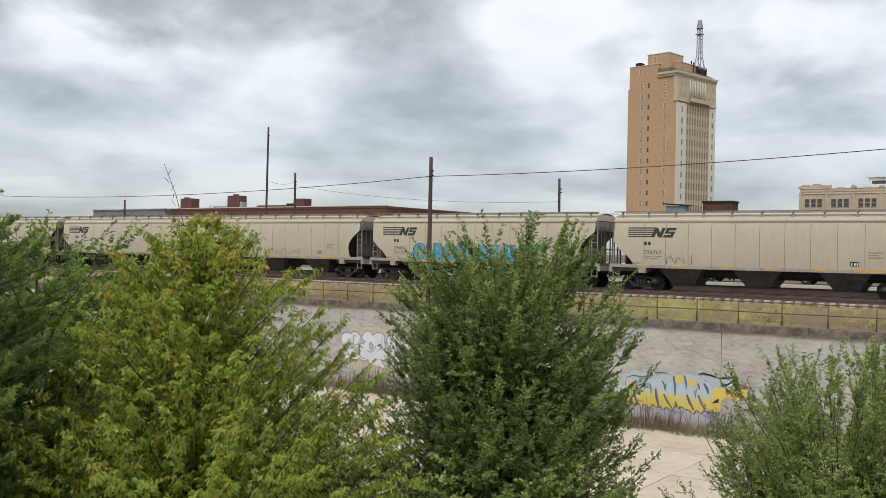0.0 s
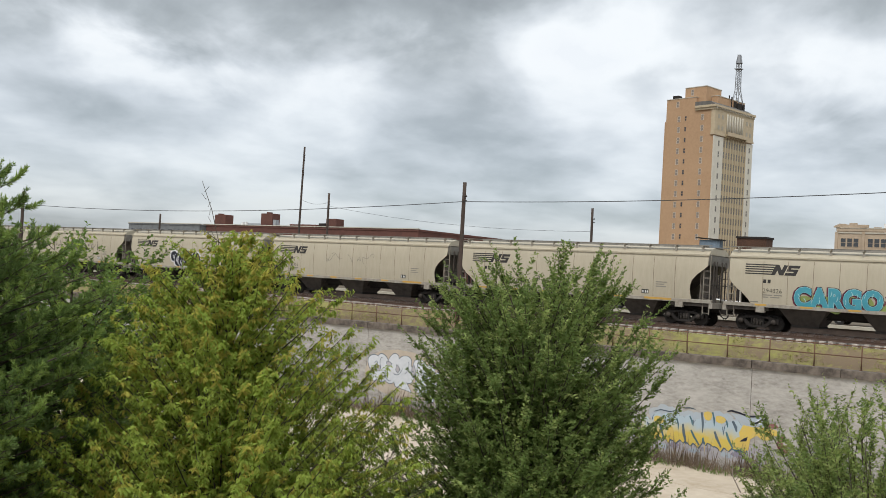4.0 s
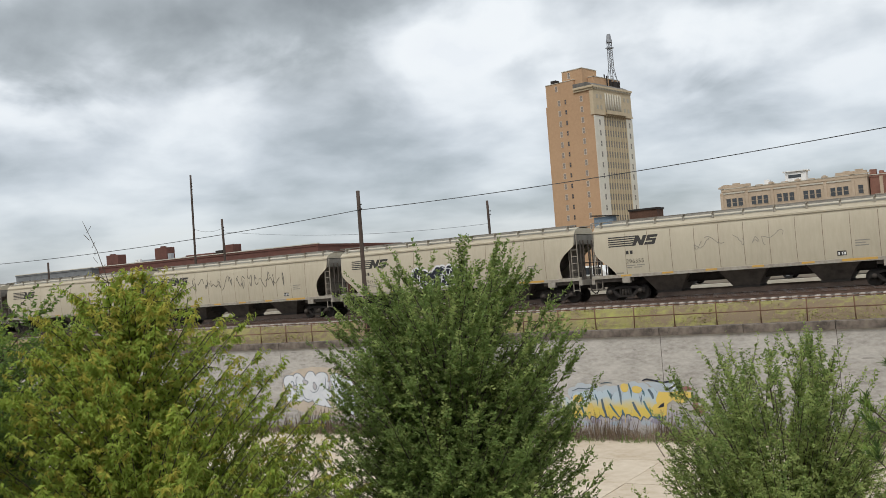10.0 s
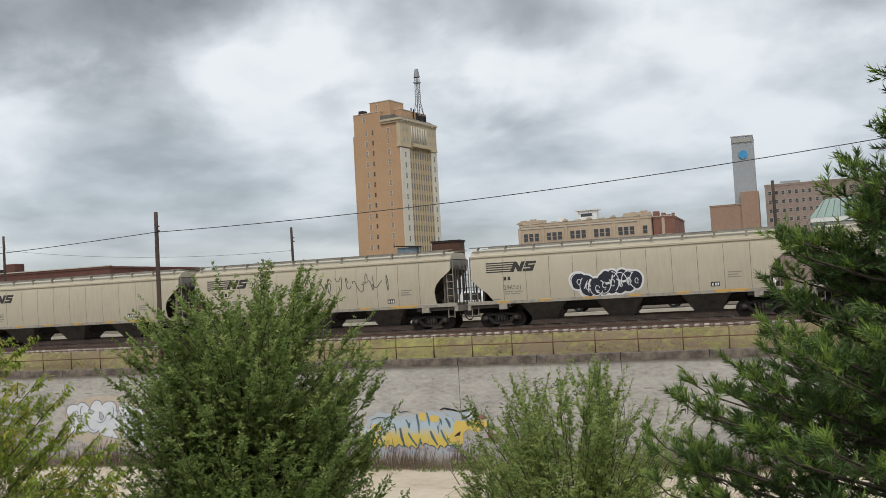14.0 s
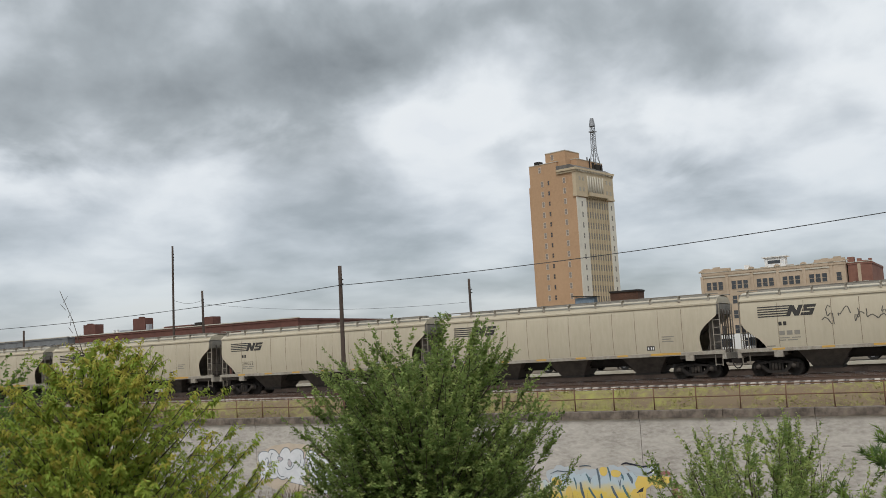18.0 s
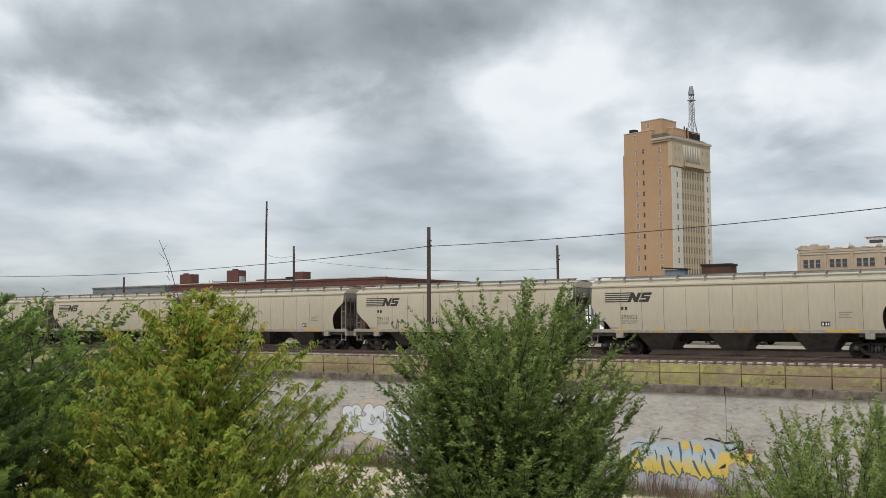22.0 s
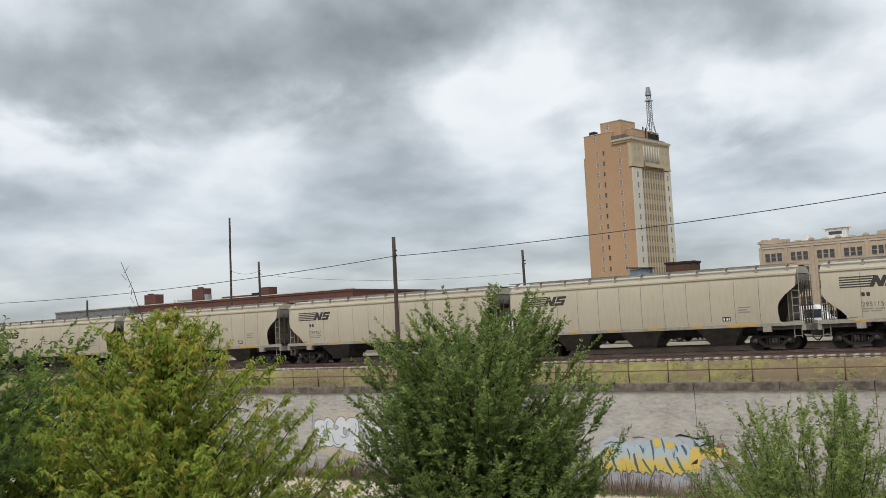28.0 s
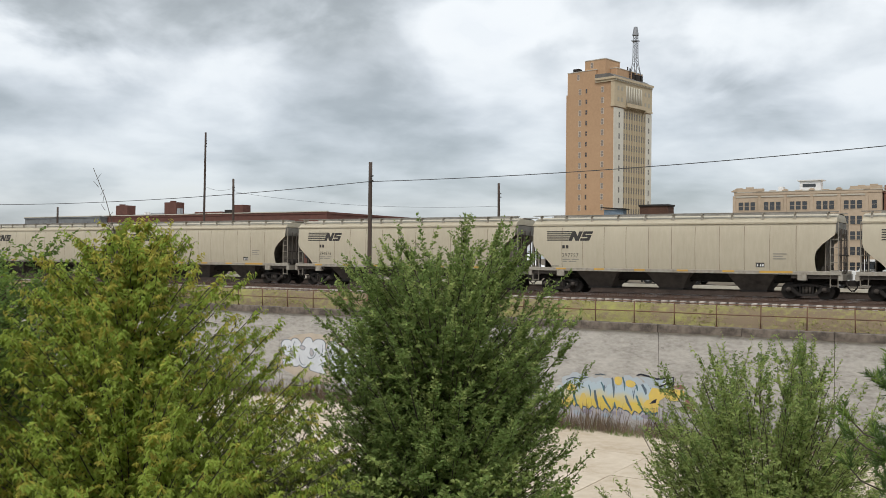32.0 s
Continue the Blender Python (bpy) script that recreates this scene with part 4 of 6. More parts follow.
def build_truck(car, x):
    t = part("truck", TRUCK["bolster"], DARK_IRON, car, "dark cast-iron wheel truck", at=(x, 0, 0))
    for s in (-1, 1):
        part("side_frame", TRUCK["side_frame"], DARK_IRON, t, at=pose(0, s * 1.03, 0))
        part("spring_nest", TRUCK["spring"], GRIME_SHADE, t, at=pose(0, s * 1.03, 0) if s < 0 else pose(0, 1.03, 0, 0, 0, 180))
        for a in (-0.9, 0.9):
            part("bearing_cap", TRUCK["bearing_cap"], GRIME_SHADE, t, at=pose(a, s * 1.09, 0.5, 0, 0, 0 if s < 0 else 180))
    for a in (-0.9, 0.9):
        part("wheelset", TRUCK["wheelset"], DARK_IRON, t, "dark steel wheels on their axle", at=(a, 0, 0.425))
    return t


def build_hopper():
    car = thing("hopper_car", "beige covered hopper car with black emblem", "hopper car", "cars of the freight train")
    # closed hold inside the side sheets
    zs = [1.34, 1.8, 2.3, 2.8, 3.3, 3.7, 4.0]
    hold = Geo()
    for z in zs:
        w = half_width(z) - 0.05
        a, b = np.interp(z, [1.3, 3.3, 4.1], [-5.6, -8.0, -8.0]), np.interp(z, [1.3, 3.3, 4.1], [5.6, 8.0, 8.0])
        hold.v += [(a, -w, z), (b, -w, z), (b, w, z), (a, w, z)]
    for i in range(len(zs) - 1):
        for k in range(4):
            a, b = 4 * i + k, 4 * i + (k + 1) % 4
            hold.f.append((a, b, b + 4, a + 4))
    hold.f += [(0, 3, 2, 1), tuple(4 * (len(zs) - 1) + k for k in range(4))]
    part("hold", hold, CAR_END, car, "inward-sloping end sheets, grime and shade in the colour")
    fine = np.linspace(1.34, 4.02, 18)
    for s in (-1, 1):
        g = Geo()
        for inset in (0.0, 0.035):
            rows = []
            for z in fine:
                a, b = left_cut(z), right_cut(z)
                rows.append([(a + (b - a) * i / 12, s * (half_width(z) - inset), z) for i in range(13)])
            g.grid(rows)
        for cut in (left_cut, right_cut):
            g.grid([[(cut(z), s * (half_width(z) - inset), z) for z in fine] for inset in (0.0, 0.035)])
        part("side_sheet", g, CAR_PAINT, car, "beige curved side sheet with weather stains", smooth=True)
        part("eave_rail", Geo().prism([(s * 1.50, 3.985), (s * 1.58, 3.985), (s * 1.585, 4.07), (s * 1.50, 4.08)], -8.66, 8.66, "x"), CAR_PAINT, car)
        part("side_sill", Geo().prism([(s * 1.40, 1.30), (s * 1.575, 1.30), (s * 1.575, 1.47), (s * 1.40, 1.50)], -8.9, 8.9, "x"), PALE_STEEL, car, "pale side sill")
    roof = Geo().grid([[(x, y, z) for y, z in ((-1.52, 4.06), (-1.28, 4.30), (-0.9, 4.44), (-0.4, 4.50), (0.4, 4.50), (0.9, 4.44), (1.28, 4.30), (1.52, 4.06))] for x in (-8.64, -4, 0, 4, 8.64)])
    roof.poly([(-8.64, y, z) for y, z in ((-1.52, 4.06), (-1.28, 4.30), (-0.9, 4.44), (0.9, 4.44), (1.28, 4.30), (1.52, 4.06))])
    roof.poly([(8.64, y, z) for y, z in ((-1.52, 4.06), (-1.28, 4.30), (-0.9, 4.44), (0.9, 4.44), (1.28, 4.30), (1.52, 4.06))])
    part("roof", roof, CAR_PAINT, car, smooth=False)
    # roof walk on brackets along each edge
    for s in (-1, 1):
        part("roof_walk", Geo().box((-8.7, s * 1.32 - 0.16, 4.56), (8.7, s * 1.32 + 0.16, 4.60)), CAR_ROOF, car, "grey grating roof walk")
    bracket = Geo().box((-0.05, -0.04, 4.24), (0.05, 0.05, 4.56)).box((-0.035, -0.16, 4.50), (0.035, 0.3, 4.56)).mesh("walk_bracket")
    for k in range(11):
        part("walk_bracket", bracket, PALE_STEEL, car, at=(-8.2 + 1.64 * k, -1.36, 0))
    hatch = Geo().prism([(-0.32, 4.48), (0.32, 4.48), (0.28, 4.62), (-0.28, 4.62)], -7.9, 7.9, "x")
    part("hatch_cover", hatch, CAR_ROOF, car, "long roof hatch")
    # seams
    seam = Geo()
    for z0, z1 in zip(fine[:-1], fine[1:]):
        if z0 > 1.42 and z1 < 3.9:
            seam.poly([(-0.013, side_y(z0, 0.008), z0), (0.013, side_y(z0, 0.008), z0), (0.013, side_y(z1, 0.008), z1), (-0.013, side_y(z1, 0.008), z1)])
    me = seam.mesh("weld_seam")
    for k in range(11):
        part("weld_seam", me, SEAM, car, at=(-6.73 + 1.34 * k, 0, 0))
    # hopper bays with outlet gates; the shade below the sill is in their colour
    for x in (-4.6, -0.3, 4.3):
        g = Geo()
        g.v += [(x + sx * a, sy * b, z) for a, b, z in ((1.32, 1.40, 1.34), (0.70, 0.80, 0.42)) for sx, sy in ((-1, -1), (1, -1), (1, 1), (-1, 1))]
        g.f += [(0, 1, 5, 4), (1, 2, 6, 5), (2, 3, 7, 6), (3, 0, 4, 7), (4, 5, 6, 7), (3, 2, 1, 0)]
        bay = part("hopper_bay", g, GRIME_SHADE, car, "grimy sloping hopper bay, darkened for the shade below the sill")
        part("outlet_gate", Geo().box((x - 0.74, -0.85, 0.30), (x + 0.74, 0.85, 0.42)), DARK_IRON, bay)
    part("centre_sill", Geo().box((-8.9, -0.3, 0.80), (8.9, 0.3, 1.34)).box((-6.3, -0.7, 0.92), (6.3, 0.7, 1.34)), DARK_IRON, car)
    for s in (-1, 1):
        end = part("end_platform", Geo().box((s * 8.9, -1.45, 1.10), (s * 6.4, 1.45, 1.32)), GRIME_SHADE, car)
        part("end_sill", Geo().box((s * 8.95, -1.55, 1.02), (s * 8.75, 1.55, 1.34)), PALE_STEEL, end)
        for y in (-1.42, 1.42):
            lad = Geo()
            for dx in (-0.38, 0.0):
                lad.box((s * 8.72 + dx * s - 0.025, y - 0.03, 1.0 - (0.35 if y < 0 else 0)), (s * 8.72 + dx * s + 0.025, y + 0.03, 4.05 if dx == 0 else 3.2))
            for k in range(7):
                lad.box((min(s * 8.72, s * 8.34), y - 0.02, 0.72 + 0.40 * k), (max(s * 8.72, s * 8.34), y + 0.02, 0.76 + 0.40 * k))
            part("ladder", lad, LADDER_STEEL, end, "grimy pale steel corner ladder")
        for y in (-0.9, -0.45, 0.3, 0.9):
            part("end_post", Geo().box((s * 8.72 - 0.03, y - 0.03, 1.3), (s * 8.72 + 0.03, y + 0.03, 3.7)), GRIME_SHADE, end)
        # its dark colour also carries the shade of the gap between cars
        part("bulkhead", Geo().box((s * 8.02, -1.15, 1.3), (s * 8.07, 1.15, 3.45)), CAR_END, end, "end bulkhead plate with grime and gap shade in its colour")
        part("grab_rail", Geo().box((s * 8.76 - 0.02, -1.4, 2.3), (s * 8.76 + 0.02, 1.4, 2.36)), GRIME_SHADE, end)
        part("end_panel", Geo().prism([(-1.52, 4.02), (-1.5, 3.45), (1.5, 3.45), (1.52, 4.02)], s * 8.60, s * 8.64, "x"), CAR_ROOF, car)
        part("coupler", Geo().box((s * 8.9, -0.14, 0.72), (s * 9.25, 0.14, 1.0)).box((s * 9.08, -0.22, 0.70), (s * 9.26, 0.1, 1.03)), DARK_IRON, car)
        part("air_hose", Geo().tube([(s * 8.92, -0.35, 0.95), (s * 9.05, -0.36, 0.6), (s * 9.2, -0.30, 0.45), (s * 9.25, -0.2, 0.5)], 0.035, 6), DARK_IRON, car, smooth=True)
    part("jacking_pad", Geo().box((-7.05, -1.60, 1.0), (-6.6, -1.3, 1.31)), PALE_STEEL, car)
    part("jacking_pad", Geo().box((6.75, -1.60, 1.0), (7.2, -1.3, 1.31)), PALE_STEEL, car)
    part("brake_cylinder", Geo().tube([(-8.0, -0.6, 1.75), (-8.0, 0.3, 1.75)], 0.22, 10), DARK_IRON, car)
    part("air_tank", Geo().tube([(8.0, -0.9, 1.6), (8.0, 0.5, 1.6)], 0.2, 10), GRIME_SHADE, car)
    stripe = Geo().box((-0.32, -1.583, 1.37), (0.32, -1.577, 1.47)).mesh("reflector")
    for x in (-6.8, -4.35, -1.9, 0.6, 3.15):
        part("reflector", stripe, SAFETY_YELLOW, car, "faded yellow reflector strip", at=(x, 0, 0))
    long_stripe = Geo().box((-0.85, -1.585, 1.36), (0.85, -1.579, 1.475)).mesh("reflector")
    part("reflector", long_stripe, SAFETY_YELLOW, car, "faded yellow reflector strip", at=(5.65, 0, 0))
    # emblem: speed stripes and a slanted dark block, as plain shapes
    for k in range(5):
        z = 3.09 + k * 0.125
        sheet_patch([(-7.72, z), (-6.15 + k * 0.05, z), (-6.12 + k * 0.05, z + 0.062), (-7.72, z + 0.062)], 0.010, LOGO_BLACK, "emblem_stripe", car)
    def slanted(a, b, low, high, out=0.0105, mat=LOGO_BLACK):
        """A dark slanted bar of the emblem, from a to b along the side."""
        lean = 0.44
        sheet_patch([(a + lean * (low - 3.08), low), (b + lean * (low - 3.08), low), (b + lean * (high - 3.08), high), (a + lean * (high - 3.08), high)], out, mat, "emblem_block", car)

    for a in (-6.30, -5.86):
        slanted(a, a + 0.22, 3.08, 3.63)
    sheet_patch([(-6.10, 3.63), (-5.86, 3.63), (-5.62, 3.08), (-5.86, 3.08)], 0.0112, LOGO_BLACK, "emblem_block", car)
    slanted(-5.58, -4.98, 3.08, 3.63)
    slanted(-5.59, -5.18, 3.23, 3.295, 0.016, CAR_PAINT)
    slanted(-5.38, -4.97, 3.42, 3.48, 0.016, CAR_PAINT)
    # small stencils too fine to read
    for x, z, w in ((-6.70, 2.62, 0.16), (-6.46, 2.62, 0.16)):
        sheet_patch([(x, z), (x + w, z), (x + w, z + 0.2), (x, z + 0.2)], 0.010, LOGO_BLACK, "stencil_bar", car)
    for x, z, w in ((-6.7, 1.95, 0.5), (-6.1, 1.95, 0.45), (-6.7, 1.83, 0.3), (-6.3, 1.83, 0.5), (5.5, 2.35, 0.7), (5.5, 2.22, 0.5), (5.5, 2.09, 0.65), (-7.4, 1.55, 0.45)):
        sheet_patch([(x, z), (x + w, z), (x + w, z + 0.05), (x, z + 0.05)], 0.010, STENCIL_GREY, "stencil_bar", car)
    sheet_patch([(4.6, 1.66), (5.05, 1.66), (5.05, 1.90), (4.6, 1.90)], 0.009, LOGO_BLACK, "data_plate", car)
    for a in (4.66, 4.82, 4.94):
        sheet_patch([(a, 1.70), (a + 0.07, 1.70), (a + 0.07, 1.84), (a, 1.84)], 0.013, WHITE_PAINT, "data_plate_mark", car)
    for s in (-1, 1):
        build_truck(car, s * 7.1)
    return car


NUMBERS = {-1: "294763", 0: "294826", 1: "297762", 2: "296355", 3: "296531", 5: "298160", 6: "295022", 7: "295115", 8: "297489", 9: "297757", 10: "294876"}
first_car = build_hopper()
CARS = {}
for k in range(-1, 14):
    CARS[k] = first_car if k == -1 else copy_thing(first_car, Matrix())
for k in CARS:
    if k in NUMBERS:
        part("car_number", writing(NUMBERS[k], 0.34, -0.005, 0.0, 1.05), LOGO_BLACK, CARS[k], at=(-6.72, side_y(2.2, 0.016), 2.10))
    else:
        for j in range(3):
            sheet_patch([(-6.7 + 0.38 * j, 2.12), (-6.42 + 0.38 * j, 2.12), (-6.42 + 0.38 * j, 2.34), (-6.7 + 0.38 * j, 2.34)], 0.010, STENCIL_GREY, "stencil_bar", CARS[k])

# sprayed paint on single cars
CYAN = surface("cyan_spray_paint", (0.075, 0.35, 0.43), (0.05, 0.24, 0.32), 0.6, grain=3.0, amount=0.4, bump=0)
CYAN_PALE = surface("pale_cyan_spray", (0.42, 0.66, 0.68), (0.3, 0.5, 0.52), 0.6, grain=4.0, amount=0.3, bump=0)
OLIVE_SPRAY = surface("olive_spray_paint", (0.28, 0.36, 0.10), (0.2, 0.25, 0.08), 0.6, grain=3.0, bump=0)
WINE_SPRAY = surface("wine_spray_paint", (0.20, 0.035, 0.07), (0.12, 0.03, 0.05), 0.6, bump=0)
INK = surface("dark_navy_spray", (0.022, 0.025, 0.042), (0.012, 0.013, 0.02), 0.6, grain=4.0, bump=0)
CHALK = surface("white_spray_paint", (0.70, 0.70, 0.71), (0.5, 0.5, 0.52), 0.6, grain=4.0, amount=0.3, bump=0)
GREY_SPRAY = surface("thin_black_spray", (0.075, 0.07, 0.065), (0.13, 0.12, 0.10), 0.7, grain=8.0, bump=0)


def bubble_letters(car):
    spots = [(-2.45, 2.35, 0.42, 0.48), (-1.95, 2.05, 0.45, 0.62), (-1.45, 1.95, 0.40, 0.50), (-1.05, 2.1, 0.42, 0.55), (-0.6, 2.2, 0.42, 0.62), (-0.15, 2.15, 0.42, 0.60), (0.3, 2.2, 0.40, 0.60), (0.7, 2.25, 0.34, 0.50), (0.0, 2.55, 0.3, 0.3), (-0.9, 2.5, 0.3, 0.3)]
    for n, (x, z, a, b) in enumerate(spots):
        sheet_patch(blob(x, z, a + 0.11, b + 0.11, 18, 0.06, n), 0.009 + 0.0002 * n, CHALK, "paint_outline", car)
    for n, (x, z, a, b) in enumerate(spots):
        sheet_patch(blob(x, z, a, b, 18, 0.06, n), 0.014 + 0.0004 * n, INK, "paint_fill", car)
    for n, (x, z, a, b) in enumerate(spots[:8]):
        pts = [(x + a * 0.92 * math.cos(t), z + b * 0.9 * math.sin(t)) for t in [1.2 + 0.26 * i + n for i in range(11)]]
        part("paint_line", ribbon(pts, 0.045, 0.022), CHALK, car)
        part("paint_line", ribbon(blob(x + 0.05, z - 0.05, a * 0.28, b * 0.3, 9), 0.04, 0.0225), CHALK, car)


def on_side(me, x, z, out):
    """Lays flat lettering onto the curved side sheet."""
    for v in me.vertices:
        v.co = Vector((v.co.x + x, side_y(z + v.co.z, out), v.co.z + z))
    return me


def block_letters(car, text, x, z, size, wide):
    for name, bold, mat, out, dx, dz in (("paint_shadow", 0.13, WINE_SPRAY, 0.020, -0.05, -0.02), ("paint_outline", 0.115, INK, 0.027, 0.0, 0.0), ("paint_edge", 0.085, CYAN_PALE, 0.034, 0.0, 0.0), ("paint_fill", 0.068, CYAN, 0.041, 0.0, 0.0)):
        part(name, on_side(writing(text, size, bold, 0.0, 1.05, 1.16, wide), x + dx, z + dz, out), mat, car)
    rng = random.Random(len(text) + int(x * 10))
    for k in range(13):
        a, b = x + 0.25 + 0.33 * k + rng.uniform(-0.06, 0.06), z + rng.uniform(0.15, 0.7)
        part("paint_glint", ribbon([(a, b), (a + 0.05, b + 0.12), (a + rng.uniform(-0.05, 0.12), b + 0.26)], 0.03, 0.048), CYAN_PALE, car)


def scribble(car, x0, x1, z, h, n, seed, mat=GREY_SPRAY, width=0.028):
    """Looping handstyle strokes that say nothing."""
    rng = random.Random(seed)
    for k in range(n):
        cx = x0 + (x1 - x0) * (k + 0.5) / n + rng.uniform(-0.1, 0.1)
        w = (x1 - x0) / n * rng.uniform(0.45, 0.75)
        a, b, c = rng.uniform(0, 6), rng.uniform(1.2, 3.6), rng.choice((-1, 1))
        tall = h * rng.uniform(0.7, 1.25)
        pts = [(cx + w * (rng.uniform(0.5, 0.7) * math.cos(a + c * b * t) + 0.5 * (t - 1)), z + tall * (0.36 * math.sin(a + 2.1 * t * c) + 0.24 * math.sin(b * 2.3 * t + k))) for t in [i * 0.16 for i in range(13)]]
        part("tag_stroke", ribbon(pts, width, 0.011), mat, car)


for j in range(12):
    sheet_patch(blob(-4.4 + 0.75 * j, 1.72 + 0.10 * math.sin(j * 2.2), 0.46, 0.36 + 0.08 * math.sin(j), 12, 0.12, j), 0.008 + 0.0002 * j, OLIVE_SPRAY, "paint_cloud", CARS[0])
block_letters(CARS[0], "CARGO", -5.0, 1.46, 1.22, 1.0)
block_letters(CARS[0], "MULET", 0.35, 1.42, 1.20, 1.26)
scribble(CARS[0], -0.75, 0.1, 2.0, 0.5, 3, 3, WINE_SPRAY, 0.06)
scribble(CARS[0], 4.75, 5.4, 1.85, 0.4, 2, 4, WINE_SPRAY, 0.06)
bubble_letters(CARS[3])
scribble(CARS[-1], -5.4, -3.7, 1.75, 0.55, 5, 11)
scribble(CARS[1], -5.2, -1.6, 1.85, 0.85, 8, 12, GREY_SPRAY, 0.05)
scribble(CARS[1], -1.9, 3.0, 1.75, 0.5, 7, 13, OLIVE_SPRAY, 0.035)
scribble(CARS[4], -4.4, 5.0, 3.0, 0.8, 15, 14, GREY_SPRAY, 0.05)
scribble(CARS[7], -5.6, -4.6, 1.85, 0.7, 3, 15, INK, 0.05)
scribble(CARS[7], -2.6, -1.2, 2.05, 0.7, 4, 16, INK, 0.05)
scribble(CARS[7], 0.6, 2.6, 1.75, 0.5, 5, 17, INK, 0.04)
scribble(CARS[2], -3.0, 2.0, 2.9, 0.6, 5, 22, STENCIL_GREY, 0.03)


# ---- plants ----
def needle_mesh(name, base, direction, normal_jitter, length, width, rng):
    """Many thin needles as one mesh, a single pointed blade each."""
    n = len(base)
    d = direction / np.linalg.norm(direction, axis=1)[:, None]
    side = np.cross(d, rng.normal(size=(n, 3)) * 0.75 + normal_jitter)
    side /= np.linalg.norm(side, axis=1)[:, None] + 1e-9
    v = np.empty((n, 3, 3))
    v[:, 0] = base + side * width[:, None] * 0.5
    v[:, 1] = base - side * width[:, None] * 0.5
    v[:, 2] = base + d * length[:, None]
    me = bpy.data.meshes.new(name)
    me.vertices.add(3 * n)
    me.vertices.foreach_set("co", v.reshape(-1))
    me.loops.add(3 * n)
    me.loops.foreach_set("vertex_index", np.arange(3 * n, dtype=np.int32))
    me.polygons.add(n)
    me.polygons.foreach_set("loop_start", np.arange(0, 3 * n, 3, dtype=np.int32))
    me.update()
    me.validate()
    return me


def leaf_mesh(name, base, direction, normal_jitter, length, width, rng, fold=0.25):
    """Many small pointed leaves as one mesh: base points, directions, and sizes (arrays)."""
    n = len(base)
    d = direction / np.linalg.norm(direction, axis=1)[:, None]
    r = rng.normal(size=(n, 3)) * 0.5 + normal_jitter
    side = np.cross(d, r)
    side /= np.linalg.norm(side, axis=1)[:, None] + 1e-9
    nor = np.cross(side, d)
    L, W = length[:, None], width[:, None]
    mid = base + d * L * 0.45
    v = np.empty((n, 4, 3))
    v[:, 0] = base
    v[:, 1] = mid + side * W * 0.5 + nor * W * fold
    v[:, 2] = base + d * L - nor * L * 0.06
    v[:, 3] = mid - side * W * 0.5 + nor * W * fold
    i = np.arange(n)[:, None] * 4
    tris = np.concatenate([i + [0, 1, 2], i + [0, 2, 3]], 1).reshape(-1)
    me = bpy.data.meshes.new(name)
    me.vertices.add(4 * n)
    me.vertices.foreach_set("co", v.reshape(-1))
    me.loops.add(6 * n)
    me.loops.foreach_set("vertex_index", tris.astype(np.int32))
    me.polygons.add(2 * n)
    me.polygons.foreach_set("loop_start", np.arange(0, 6 * n, 3, dtype=np.int32))
    me.update()
    me.validate()
    return me


def limb_points(p0, p1, p2, k):
    """Points and headings along bent limbs: arrays of ends, one share along each."""
    k = k[:, None]
    q = (1 - k) ** 2 * p0 + 2 * k * (1 - k) * p1 + k * k * p2
    d = 2 * (1 - k) * (p1 - p0) + 2 * k * (p2 - p1)
    return q, d / (np.linalg.norm(d, axis=1)[:, None] + 1e-9)


def unit(v):
    return v / (np.linalg.norm(v, axis=1)[:, None] + 1e-9)


